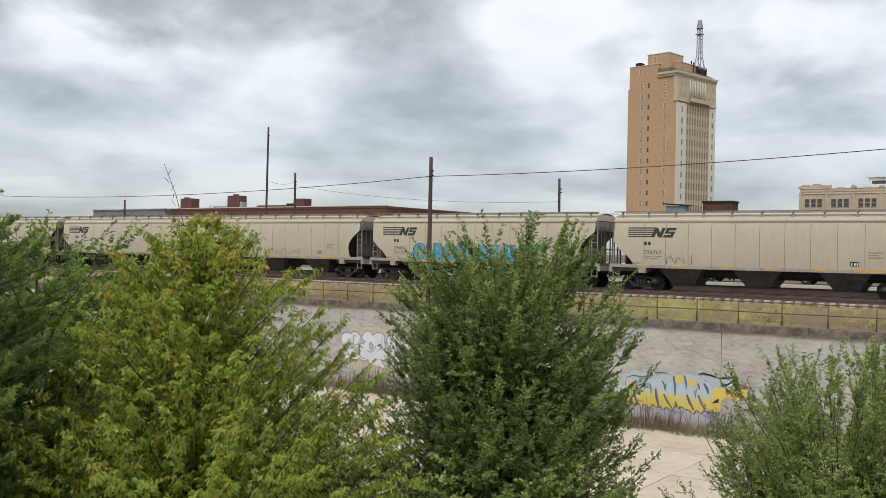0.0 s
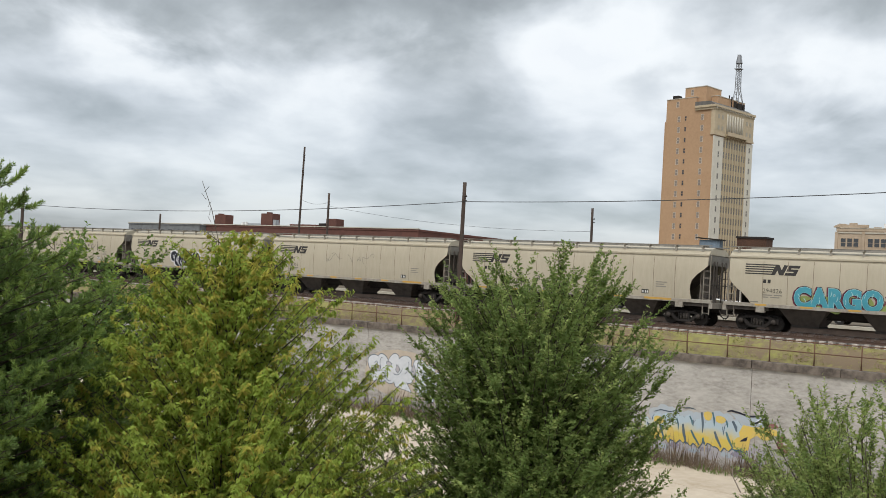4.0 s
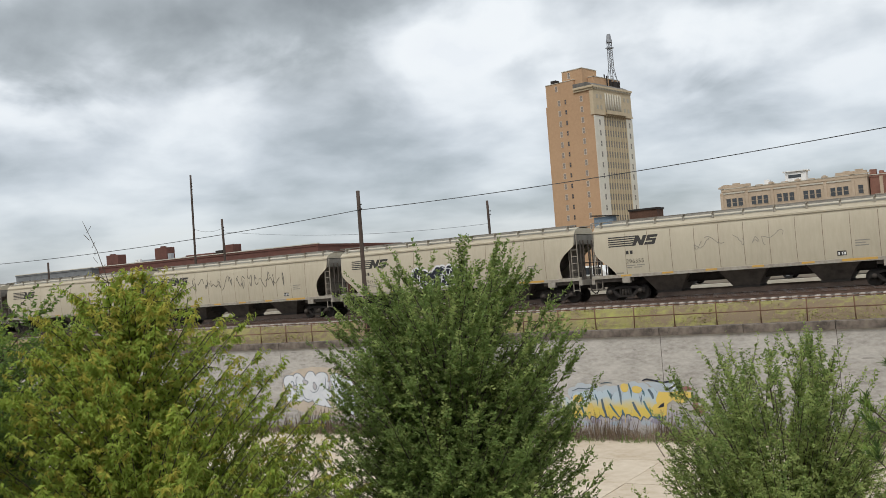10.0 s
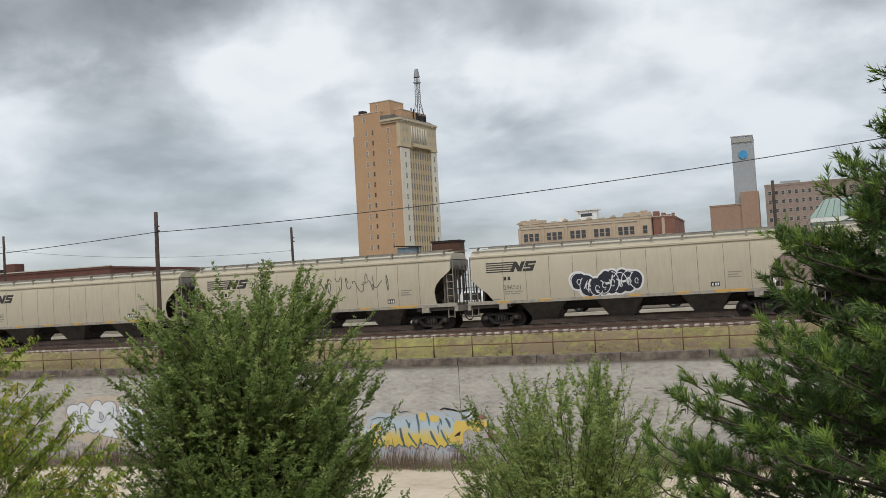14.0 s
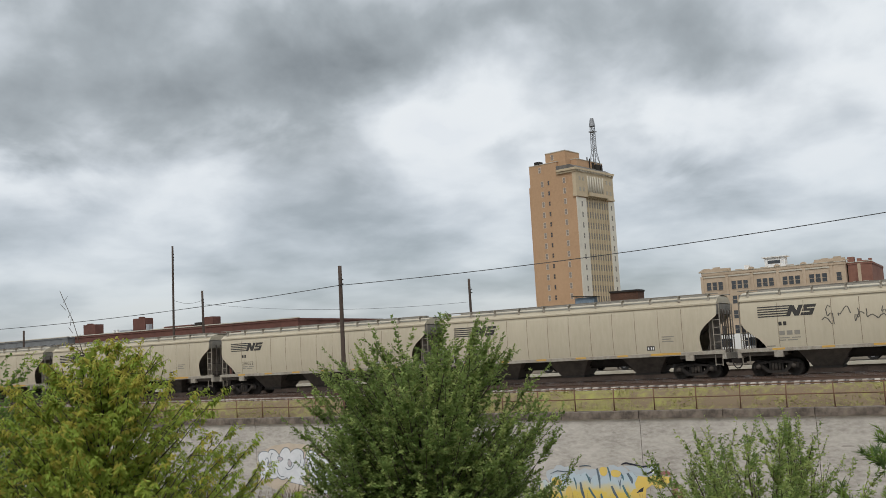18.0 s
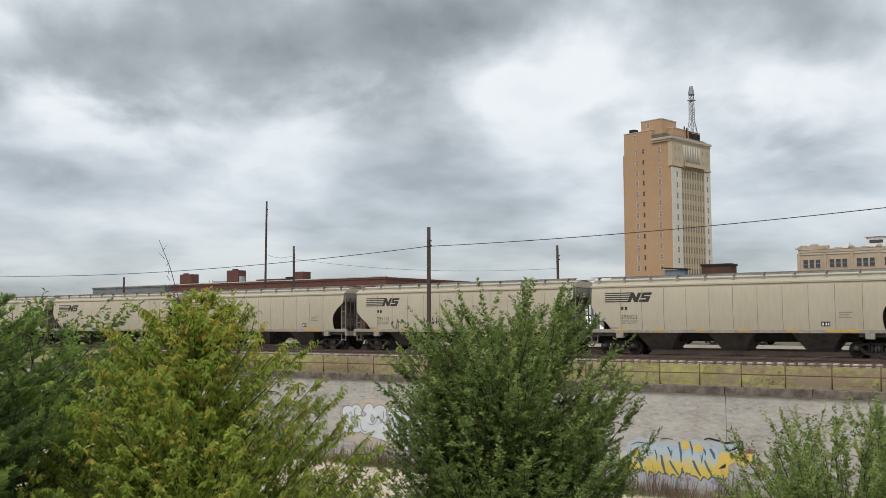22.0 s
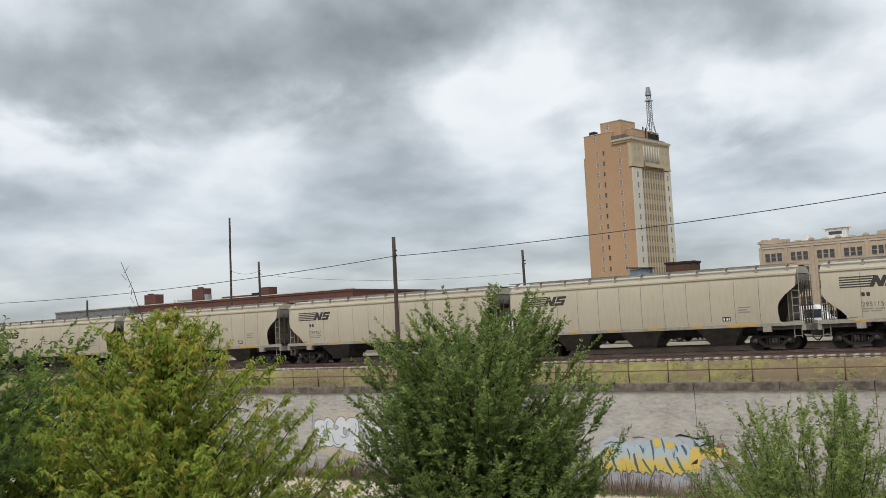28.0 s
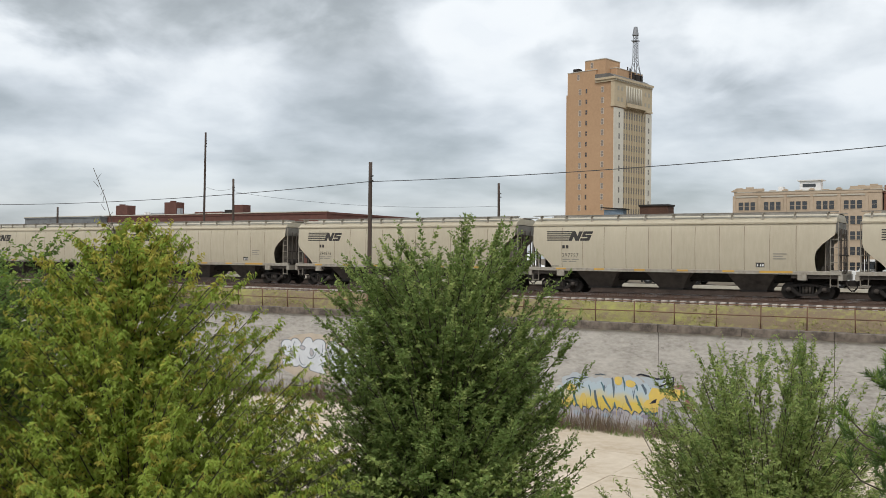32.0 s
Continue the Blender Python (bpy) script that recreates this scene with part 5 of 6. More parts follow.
def grow(name, label, category, at, base_z, profile, limbs, gap, shoot, leaf, per, mats, seed, rise=0.9, sag=0.0, bend=0.15, droop=0.0, angle=0.9, flat=0.0, bare=0.28, trunk=0.06, stems=1, spread=0.4, gold=0.15, needles=False, leader=1.3, inner=0.5, wild=0.0, tall=0.92, tiers=0.0, core=0):
    """A tree of limbs that reach its outline, side shoots along each limb, and leaves set along each shoot.
    rise: how steeply limbs climb; gap: metres between shoots; flat: shoots kept level; bare: leafless share of a limb."""
    rng = np.random.default_rng(seed)
    t = thing(name, label, category, at=(at[0], at[1], base_z))
    hs, rs = np.array([p[0] - base_z for p in profile]), np.array([p[1] for p in profile])
    top = hs[-1]
    wood = Geo()
    for s in range(stems):
        a = 2 * math.pi * s / stems + 0.4
        k, lean = (0.0, 0.0) if stems == 1 else (0.08, spread)
        wood.tube([(k * math.cos(a) + lean * math.cos(a) * (i / 6) ** 1.3 + 0.04 * math.sin(i * 2.1 + s), k * math.sin(a) + lean * math.sin(a) * (i / 6) ** 1.3 + 0.04 * math.cos(i * 1.7 + s), -0.2 + (top * tall + 0.2) * i / 6) for i in range(7)], [trunk * (1.0 - 0.88 * i / 6) / math.sqrt(stems) for i in range(7)], 7)
    part("trunk", wood, BARK, t, smooth=True)
    # limbs: more of them where the crown is wide
    z = rng.uniform(hs[0], hs[-1], 12 * limbs)
    z = z[rng.uniform(size=len(z)) < (np.interp(z, hs, rs) / rs.max()) ** 0.7 + 0.08][:limbs]
    if tiers:
        z = np.clip(np.round(z / tiers) * tiers + rng.normal(scale=0.035, size=len(z)), hs[0], hs[-1])
    n = len(z)
    a = np.arange(n) * 2.39996 + rng.uniform(-0.35, 0.35, n)
    lump = 1 + 0.09 * np.sin(3 * a + 2.1 * z) + 0.08 * np.sin(5 * a - 4.3 * z)
    R = np.interp(z, hs, rs) * lump * (inner + (1 - inner) * rng.uniform(size=n) ** 0.55) + wild * rng.normal(size=n) ** 2 * 0.2
    out = np.stack([np.cos(a), np.sin(a), np.zeros(n)], 1)
    p2 = out * R[:, None] + np.stack([np.zeros(n), np.zeros(n), z], 1)
    z0 = np.maximum(0.08, z - rise * R - 0.12 * rng.uniform(size=n))
    foot = (spread if stems > 1 else 0.0) * (z0 / top) ** 1.3
    p0 = out * foot[:, None] * 0.8 + np.stack([np.zeros(n), np.zeros(n), z0], 1)
    p1 = 0.5 * (p0 + p2) + rng.normal(scale=0.06, size=(n, 3)) + np.stack([np.zeros(n), np.zeros(n), -sag * R], 1)
    length = np.linalg.norm(p2 - p0, axis=1)
    bw = Geo()
    for i in range(n):
        th = trunk * (0.10 + 0.10 * min(1.0, float(length[i]) / 1.5))
        bw.tube([tuple(p0[i]), tuple(0.25 * p0[i] + 0.5 * p1[i] + 0.25 * p2[i]), tuple(p2[i])], [th, th * 0.65, 0.003], 5, cap=False)
    part("branchwork", bw, BARK, t, smooth=True)
    # shoots
    count = np.maximum(3, (length * (1 - bare) / gap)).astype(int)
    li = np.repeat(np.arange(n), count)
    order = np.concatenate([np.arange(c) for c in count])
    k = bare + (1 - bare) * (order + rng.uniform(size=len(li))) / count[li]
    end = rng.uniform(size=len(li)) < 2.0 / count[li]
    k[end] = 1.0
    q, tan = limb_points(p0[li], p1[li], p2[li], k)
    side = unit(np.cross(tan, np.array([0.0, 0.0, 1.0])))
    upn = np.cross(side, tan)
    phi = np.where(order % 2 == 0, 0.0, np.pi) * flat + rng.uniform(0, 2 * np.pi, len(li)) * (1 - flat) + rng.normal(scale=0.35, size=len(li))
    al = angle * rng.uniform(0.7, 1.25, len(li))
    al[end] *= 0.25
    d = unit(tan * np.cos(al)[:, None] + (side * np.cos(phi)[:, None] + upn * np.sin(phi)[:, None]) * np.sin(al)[:, None])
    L = shoot * rng.uniform(0.5, 1.25, len(li)) * (1.08 - 0.25 * k if needles else 1.15 - 0.55 * k)
    L[end] *= leader * 1.7
    curl = np.stack([np.zeros(len(li)), np.zeros(len(li)), bend * L * np.where(end, 0.6, 1.0)], 1)
    s0, s1, s2 = q, q + d * (L * 0.5)[:, None], q + d * L[:, None] + curl
    tw = Geo()
    for i in range(0, len(li), 2):
        tw.tube([tuple(s0[i]), tuple(0.25 * s0[i] + 0.5 * s1[i] + 0.25 * s2[i]), tuple(s2[i])], [0.0045, 0.003, 0.0015], 3, cap=False)
    tagged(part("twig_mass", tw, BARK, t), kind="stuff")
    # leaves: alternate sides of the shoot, or all round it for needles
    si = np.repeat(np.arange(len(li)), np.maximum(4, per * L / shoot).astype(int))
    m = len(si)
    kk = rng.uniform(0.06, 1.02, m) ** (0.7 if needles else 1.0)
    pos, sd = limb_points(s0[si], s1[si], s2[si], kk)
    if needles:
        off = rng.normal(size=(m, 3))
        off = unit(off - sd * np.sum(off * sd, axis=1)[:, None])
        ld = sd * 0.75 + off * 0.8 + np.array([0, 0, 0.18])
        pos = pos + off * (0.012 * rng.uniform(0, 1, m))[:, None]
    else:
        lat = unit(np.cross(sd, np.array([0.0, 0.0, 1.0]) + rng.normal(scale=0.25, size=(m, 3))))
        ld = sd * 0.55 + lat * np.where(np.arange(m) % 2, 0.75, -0.75)[:, None] + rng.normal(scale=0.30, size=(m, 3))
        pos = pos + rng.normal(scale=0.008, size=(m, 3))
    if core:
        # coarse filler leaves deep inside the crown, added to block light and darken it
        ci = rng.integers(0, n, core)
        cq, ct = limb_points(p0[ci], p1[ci], p2[ci], rng.uniform(0.15, 0.6, core))
        cd = ct + rng.normal(scale=0.6, size=(core, 3))
        cs = leaf[0] * rng.uniform(1.3, 2.0, core)
        tagged(part("inner_foliage", leaf_mesh("inner_foliage", cq, cd, facing(cq), cs, cs * 0.6, rng), mats[0], t), kind="stuff")
    ld[:, 2] -= droop
    size = leaf[0] * rng.uniform(0.6, 1.25, m) * (1.12 - 0.35 * kk)
    ripe = gold * (0.25 + 1.9 * k ** 3) if needles else gold * (0.35 + 1.9 * (q[:, 2] / top) ** 2)
    young = (rng.uniform(size=len(li)) < ripe)[si] & (kk > 0.25)
    young |= rng.uniform(size=m) < gold * 0.3
    for mask, mat, nm in ((~young, mats[0], "crown"), (young, mats[1], "young_growth")):
        if mask.sum() > 10:
            tagged(part(nm, (needle_mesh if needles else leaf_mesh)(nm, pos[mask], ld[mask], facing(pos[mask]), size[mask], size[mask] * leaf[1], rng), mat, t), kind="stuff")
    return t


def facing(pos):
    """Leaves turn their faces outwards and up to the sky."""
    out = pos * np.array([1.0, 1.0, 0.0])
    out /= np.linalg.norm(out, axis=1)[:, None] + 0.15
    return out * 0.85 + np.array([0, 0, 0.95])


grow("elm_tree", "bushy green young elm with upright shoots", "tree", (-6.26, 10.23), 5.3,
     [(5.5, 1.35), (6.0, 1.5), (6.4, 1.56), (7.0, 1.6), (7.6, 1.62), (8.1, 1.54), (8.5, 1.32), (8.85, 1.0), (9.1, 0.7)], 540, 0.060, 0.30, (0.050, 0.52), 38, (LEAF_GREEN, LEAF_LIGHT), 11,
     rise=0.95, sag=0.06, bend=0.10, angle=0.85, trunk=0.07, stems=5, spread=0.45, gold=0.18, inner=0.3, leader=1.2, bare=0.2, core=6000)
grow("yellowing_tree", "yellow-green young tree with drooping pointed leaves", "tree", (-7.55, 6.5), 5.7,
     [(5.7, 2.25), (6.5, 2.3), (7.1, 2.08), (7.6, 1.7), (8.1, 1.3), (8.5, 0.95), (8.8, 0.7), (9.05, 0.48), (9.25, 0.2)], 520, 0.062, 0.25, (0.064, 0.34), 31, (LEAF_YELLOW, LEAF_GOLD), 12,
     rise=1.05, sag=-0.03, bend=-0.10, droop=1.0, angle=0.7, flat=0.2, trunk=0.05, stems=1, gold=0.2, inner=0.5, wild=0.2, leader=0.8, bare=0.1, core=5000)
_yt = bpy.data.objects["yellowing_tree"]
part("bare_shoot", Geo().tube([(-0.12, -0.15, 3.1), (-0.16, -0.10, 3.5), (-0.20, -0.18, 3.82), (-0.27, -0.27, 4.11)], [0.007, 0.005, 0.004, 0.003], 4), BARK, _yt, "bare grey shoot")
for _k in range(9):
    part("bare_side_twig", Geo().tube([(-0.14 - 0.015 * _k, -0.12 - 0.015 * _k, 3.4 + 0.075 * _k), (-0.14 - 0.015 * _k + 0.05 * math.cos(_k * 2.4), -0.12 - 0.015 * _k + 0.05 * math.sin(_k * 2.4), 3.46 + 0.075 * _k)], [0.003, 0.002], 3), BARK, _yt)
grow("light_bush", "airy light green shrub with thin upright stems", "shrub", (-3.54, 15.6), 2.9,
     [(3.4, 1.8), (4.5, 2.15), (5.4, 2.2), (6.0, 2.05), (6.5, 1.75), (7.0, 1.3), (7.4, 0.7)], 450, 0.075, 0.36, (0.066, 0.44), 26, (LEAF_LIGHT, LEAF_GREEN), 13,
     rise=1.25, sag=0.05, bend=0.12, angle=0.85, trunk=0.06, stems=7, spread=1.0, gold=0.25, inner=0.3, leader=1.1, bare=0.15, core=5000)
grow("dark_tree", "dark green broadleaf tree behind the cedar", "tree", (-11.0, 6.9), 5.8,
     [(6.0, 1.6), (7.2, 1.75), (7.9, 1.65), (8.4, 1.4), (8.8, 1.0), (9.05, 0.5)], 240, 0.07, 0.40, (0.075, 0.5), 22, (LEAF_DEEP, LEAF_YELLOW), 14, rise=0.8, bend=0.0, droop=0.3, trunk=0.07, gold=0.12, inner=0.4)
grow("cedar_tree", "dense dark green cedar with layered sprays", "conifer", (-9.0, 4.37), 6.4,
     [(6.95, 1.3), (7.4, 1.5), (8.0, 1.5), (8.5, 1.4), (8.9, 1.2), (9.2, 1.0), (9.45, 0.78), (9.62, 0.45), (9.75, 0.12)], 300, 0.048, 0.15, (0.046, 0.26), 78, (NEEDLE, NEEDLE_TIP), 21,
     rise=0.28, sag=0.12, bend=0.3, angle=0.95, flat=0.85, bare=0.12, trunk=0.09, gold=0.22, needles=True, inner=0.5, leader=0.9, tiers=0.25, core=5000)


def build_pine(at, base_z, profile, limbs, seed):
    """A pine: rising limbs, side branchlets along them, and round tufts of needles at the branchlet ends."""
    rng = np.random.default_rng(seed)
    t = thing("pine_tree", "dark green pine with brighter tufted branch ends", "conifer", at=(at[0], at[1], base_z))
    hs, rs = np.array([p[0] - base_z for p in profile]), np.array([p[1] for p in profile])
    top = hs[-1]
    part("trunk", Geo().tube([(0.03 * math.sin(i), 0.03 * math.cos(i * 1.7), -0.2 + (top + 0.1) * i / 7) for i in range(8)], [0.10 * (1 - 0.9 * i / 7) for i in range(8)], 8), BARK, t, smooth=True)
    z = rng.uniform(hs[0], top, 8 * limbs)
    z = z[rng.uniform(size=len(z)) < (np.interp(z, hs, rs) / rs.max()) ** 0.6 + 0.12][:limbs]
    n = len(z)
    a = np.arange(n) * 2.39996 + rng.uniform(-0.4, 0.4, n)
    R = np.interp(z, hs, rs) * (0.5 + 0.55 * rng.uniform(size=n) ** 0.6)
    out, zero = np.stack([np.cos(a), np.sin(a), np.zeros(n)], 1), np.zeros(n)
    p2 = out * R[:, None] + np.stack([zero, zero, z], 1)
    p0 = np.stack([zero, zero, np.maximum(0.1, z - 0.22 * R - 0.05)], 1)
    p1 = 0.5 * (p0 + p2) + np.stack([zero, zero, -0.13 * R], 1) + rng.normal(scale=0.04, size=(n, 3))
    # branchlets, leaning outwards and up
    count = (4 + 5.5 * R).astype(int)
    li = np.repeat(np.arange(n), count)
    k = rng.uniform(0.25, 1.0, len(li)) ** 0.8
    k[np.concatenate([[0], np.cumsum(count)[:-1]])] = 1.0
    q, tan = limb_points(p0[li], p1[li], p2[li], k)
    side = unit(np.cross(tan, np.array([0.0, 0.0, 1.0])))
    al = rng.choice([-1, 1], len(li)) * rng.uniform(0.4, 1.15, len(li)) * (k < 0.999)
    d = unit(tan * np.cos(al)[:, None] + side * np.sin(al)[:, None] + np.array([0, 0, 0.22]) + rng.normal(scale=0.16, size=(len(li), 3)))
    L = rng.uniform(0.14, 0.36, len(li)) * (1.15 - 0.55 * k)
    e = q + d * L[:, None]
    wood = Geo()
    for i in range(n):
        wood.tube([tuple(p0[i]), tuple(0.25 * p0[i] + 0.5 * p1[i] + 0.25 * p2[i]), tuple(p2[i])], [0.020, 0.013, 0.005], 5, cap=False)
    part("branchwork", wood, BARK, t, smooth=True)
    twigs = Geo()
    for i in range(len(li)):
        twigs.tube([tuple(q[i]), tuple(e[i])], [0.006, 0.004], 3, cap=False)
    tagged(part("twig_mass", twigs, BARK, t), kind="stuff")
    # tufts: short shoots spreading from the branchlet's end, each ringed with needles
    per_tuft, per_shoot = 5, 26
    ti = np.repeat(np.arange(len(li)), per_tuft)
    sd = unit(d[ti] * 0.9 + np.array([0, 0, 0.30]) + rng.normal(scale=0.5, size=(len(ti), 3)))
    sl = rng.uniform(0.07, 0.14, len(ti))
    root = e[ti] - d[ti] * (rng.uniform(0.0, 0.7, len(ti)) * L[ti])[:, None]
    si = np.repeat(np.arange(len(ti)), per_shoot)
    kk = rng.uniform(0, 1, len(si)) ** 0.8
    pos = root[si] + sd[si] * (sl[si] * kk)[:, None]
    off = rng.normal(size=(len(si), 3))
    off = unit(off - sd[si] * np.sum(off * sd[si], axis=1)[:, None])
    ld = sd[si] * (0.55 + 0.5 * kk)[:, None] + off * 0.75 + np.array([0, 0, 0.12])
    size = rng.uniform(0.045, 0.075, len(si))
    fresh = (rng.uniform(size=len(ti)) < np.clip(0.12 + 0.55 * sd[:, 2], 0.05, 0.6) * k[ti] ** 2)[si]
    for mask, mat, nm in ((~fresh, PINE_DARK, "crown"), (fresh, PINE_TIP, "young_growth")):
        tagged(part(nm, needle_mesh(nm, pos[mask], ld[mask], facing(pos[mask]), size[mask], size[mask] * 0.15, rng), mat, t), kind="stuff")


build_pine((0.95, 7.0), 6.0, [(6.1, 2.2), (7.2, 2.15), (7.9, 1.85), (8.4, 1.45), (8.9, 1.05), (9.4, 0.7), (9.8, 0.4), (10.25, 0.1)], 330, 22)
grow("vine_mound", "low mound of green vines and seedlings", "vines", (-5.75, 9.1), 5.2, [(5.4, 1.9), (5.9, 1.85), (6.25, 1.6), (6.5, 1.1), (6.6, 0.5)], 230, 0.08, 0.3, (0.07, 0.7), 20, (LEAF_GREEN, LEAF_LIGHT), 15, rise=0.8, bend=-0.1, trunk=0.02, gold=0.3, inner=0.3)
grow("dark_shrub", "leafless purple-brown shrub of fine twigs", "shrub", (-7.2, 8.0), 5.5, [(5.6, 0.8), (6.1, 0.95), (6.6, 0.85), (6.85, 0.4)], 170, 0.05, 0.3, (0.04, 0.25), 12, (TWIG_PURPLE, LEAF_DEEP), 16, rise=1.2, trunk=0.02, stems=5, gold=0.15, inner=0.3)


def strands(name, label, n, area, height, width, mat, seed, category, lean=0.25, z_of=None):
    """Upright blades or stalks, as one mesh."""
    rng = np.random.default_rng(seed)
    x, y = rng.uniform(area[0], area[1], n), rng.uniform(area[2], area[3], n)
    clump = 0.5 + 0.5 * np.sin(x * 1.3 + 2 * np.sin(x * 0.37)) * np.cos(y * 2.0 + x * 0.21)
    keep = rng.uniform(size=n) < 0.35 + 0.65 * clump
    x, y, clump = x[keep], y[keep], clump[keep]
    z = np.array([z_of(a, b) for a, b in zip(x, y)])
    h = height * rng.uniform(0.4, 1.15, len(x)) * (0.6 + 0.5 * clump)
    d = rng.normal(scale=lean, size=(len(x), 3))
    d[:, 2] = 1
    ob = part(name, leaf_mesh(name, np.stack([x, y, z - 0.03], 1), d, np.array([0.0, -0.9, 0.8]), h, np.full(len(x), width) * rng.uniform(0.6, 1.4, len(x)), rng), mat)
    return tagged(ob, label, category, kind="stuff")


def build_sapling():
    t = thing("bare_sapling", "thin leafless grey sapling leaning on the lot", "sapling", at=(-15.1, 43.0, 0.0))
    part("trunk", Geo().tube([(0, 0, 0), (-0.15, 0, 0.25), (-0.42, 0.02, 0.68), (-0.46, 0.03, 1.2), (-0.44, 0.02, 1.75)], [0.035, 0.03, 0.025, 0.016, 0.006], 6), PALE_BARK, t, smooth=True)
    for a, b, c in (((-0.42, 0.02, 0.68), (-0.85, 0.05, 1.15), (-1.3, 0.0, 1.62)), ((-0.3, 0.02, 0.5), (0.0, -0.1, 0.95), (0.18, -0.15, 1.35)), ((-0.46, 0.03, 1.1), (-0.3, 0.1, 1.4), (-0.22, 0.12, 1.7)), ((-0.8, 0.05, 1.1), (-0.75, 0.0, 1.35), (-0.82, 0, 1.6)), ((-0.05, -0.08, 0.88), (0.2, -0.02, 1.0), (0.42, 0.0, 1.2))):
        part("limb", Geo().tube([a, b, c], [0.014, 0.010, 0.004], 5), PALE_BARK, t, smooth=True)


PALE_BARK = surface("pale_grey_bark", (0.30, 0.25, 0.205), (0.18, 0.15, 0.12), 0.95, grain=14.0, amount=0.5, bump=0.4)
build_sapling()


STRAW = surface("straw_grass", (0.58, 0.53, 0.28), (0.42, 0.38, 0.19), 0.9, grain=0.8, big=0.4, amount=0.5, bump=0, per="island", through=0.4, vary=0.15)
strands("grass", "yellow-green grass on the strip behind the coping", 52000, (-75, 10, 48.14, 49.62), 0.12, 0.05, GRASS, 31, "grass", 1.6, ground_z)
strands("dry_weeds", "brown dry weeds along the foot of the wall", 13000, (-62, 3, 46.3, 47.58), 0.85, 0.018, WEED, 32, "weeds", 0.3, lambda x, y: 0.0)
strands("tall_dry_weeds", "tall thin dead weed stalks along the foot of the wall", 2600, (-62, 3, 46.5, 47.5), 1.75, 0.022, WEED, 35, "weeds", 0.16, lambda x, y: 0.0)
strands("green_weeds", "low green weeds among the dead stalks by the wall", 2600, (-62, 3, 46.0, 47.3), 0.5, 0.05, LEAF_DEEP, 36, "weeds", 0.5, lambda x, y: 0.0)
strands("bank_grass", "straw-coloured grass on the near bank", 44000, (-8, -1.5, 1.3, 3.4), 0.13, 0.0032, STRAW, 33, "grass", 0.5, ground_z)
strands("bank_weeds", "low green weeds on the bank under the trees", 9000, (-16, 4, 7.0, 22.0), 0.4, 0.05, LEAF_DEEP, 34, "weeds", 0.5, ground_z)


verge = setting("verge", Geo().grid([[(x, y, ground_z(x, y) + 0.012) for x in range(-120, 61, 4)] for y in (48.13, 48.5, 49.2, 49.58)]), surface("verge_turf", (0.285, 0.285, 0.08), (0.185, 0.138, 0.088), 0.95, grain=2.4, big=0.14, amount=0.9, bump=0.4), "strip of yellowing turf behind the coping", "verge")


# ---- wall graffiti ----
def paint_on_wall(outline, depth, mat, name, parent):
    part(name, Geo().prism(outline, WALL_Y - 0.003 - depth, WALL_Y + 0.001), mat, parent)


YELLOW_SPRAY = surface("yellow_spray_paint", (0.66, 0.47, 0.09), (0.52, 0.42, 0.20), 0.7, grain=3.0, amount=0.4, bump=0)
SKY_SPRAY = surface("light_blue_spray_paint", (0.37, 0.44, 0.52), (0.42, 0.44, 0.44), 0.7, grain=3.0, amount=0.4, bump=0)
SLATE_SPRAY = surface("slate_spray_paint", (0.10, 0.14, 0.18), (0.06, 0.08, 0.10), 0.7, grain=3.0, bump=0)
LILAC_SPRAY = surface("lilac_spray_paint", (0.43, 0.41, 0.44), (0.38, 0.36, 0.36), 0.7, grain=2.0, bump=0)
TEAL_SPRAY = surface("dark_teal_spray_paint", (0.08, 0.17, 0.21), (0.05, 0.10, 0.13), 0.7, grain=3.0, bump=0)
BRICK_SPRAY = surface("brick_red_spray_paint", (0.24, 0.07, 0.065), (0.3, 0.2, 0.19), 0.7, grain=3.0, bump=0)
PURPLE_SPRAY = surface("dull_purple_spray_paint", (0.23, 0.20, 0.29), (0.36, 0.35, 0.37), 0.8, grain=3.0, amount=0.6, bump=0)


def fading_paint(name, low, high, z0, z1):
    """Spray paint that fades from one colour to another with its height on the wall, unevenly."""
    m = surface(name, low, tuple(c * 0.85 for c in low), 0.7, grain=3.0, bump=0)
    add, link = m.node_tree.nodes.new, m.node_tree.links.new
    geo, sep, noise, mix, rng_ = add("ShaderNodeNewGeometry"), add("ShaderNodeSeparateXYZ"), add("ShaderNodeTexNoise"), add("ShaderNodeMixRGB"), add("ShaderNodeMapRange")
    link(geo.outputs["Position"], sep.inputs[0])
    noise.inputs["Scale"].default_value = 1.6
    link(geo.outputs["Position"], noise.inputs["Vector"])
    both = add("ShaderNodeMath")
    both.operation = "MULTIPLY_ADD"
    both.inputs[1].default_value = 1.1
    link(noise.outputs["Fac"], both.inputs[0])
    link(sep.outputs[2], both.inputs[2])
    rng_.inputs["From Min"].default_value, rng_.inputs["From Max"].default_value = z0 + 0.55, z1 + 0.55
    link(both.outputs[0], rng_.inputs["Value"])
    link(rng_.outputs[0], mix.inputs[0])
    mix.inputs[1].default_value, mix.inputs[2].default_value = (*low, 1), (*high, 1)
    bsdf = [n for n in m.node_tree.nodes if n.type == "BSDF_PRINCIPLED"][0]
    link(mix.outputs[0], bsdf.inputs["Base Color"])
    return m


FADE_SPRAY = fading_paint("yellow_to_blue_spray_paint", (0.62, 0.47, 0.10), (0.40, 0.49, 0.55), 1.35, 2.05)
PALE_SPRAY = surface("worn_white_spray", (0.62, 0.64, 0.67), (0.48, 0.51, 0.55), 0.8, grain=3.0, amount=0.5, bump=0)


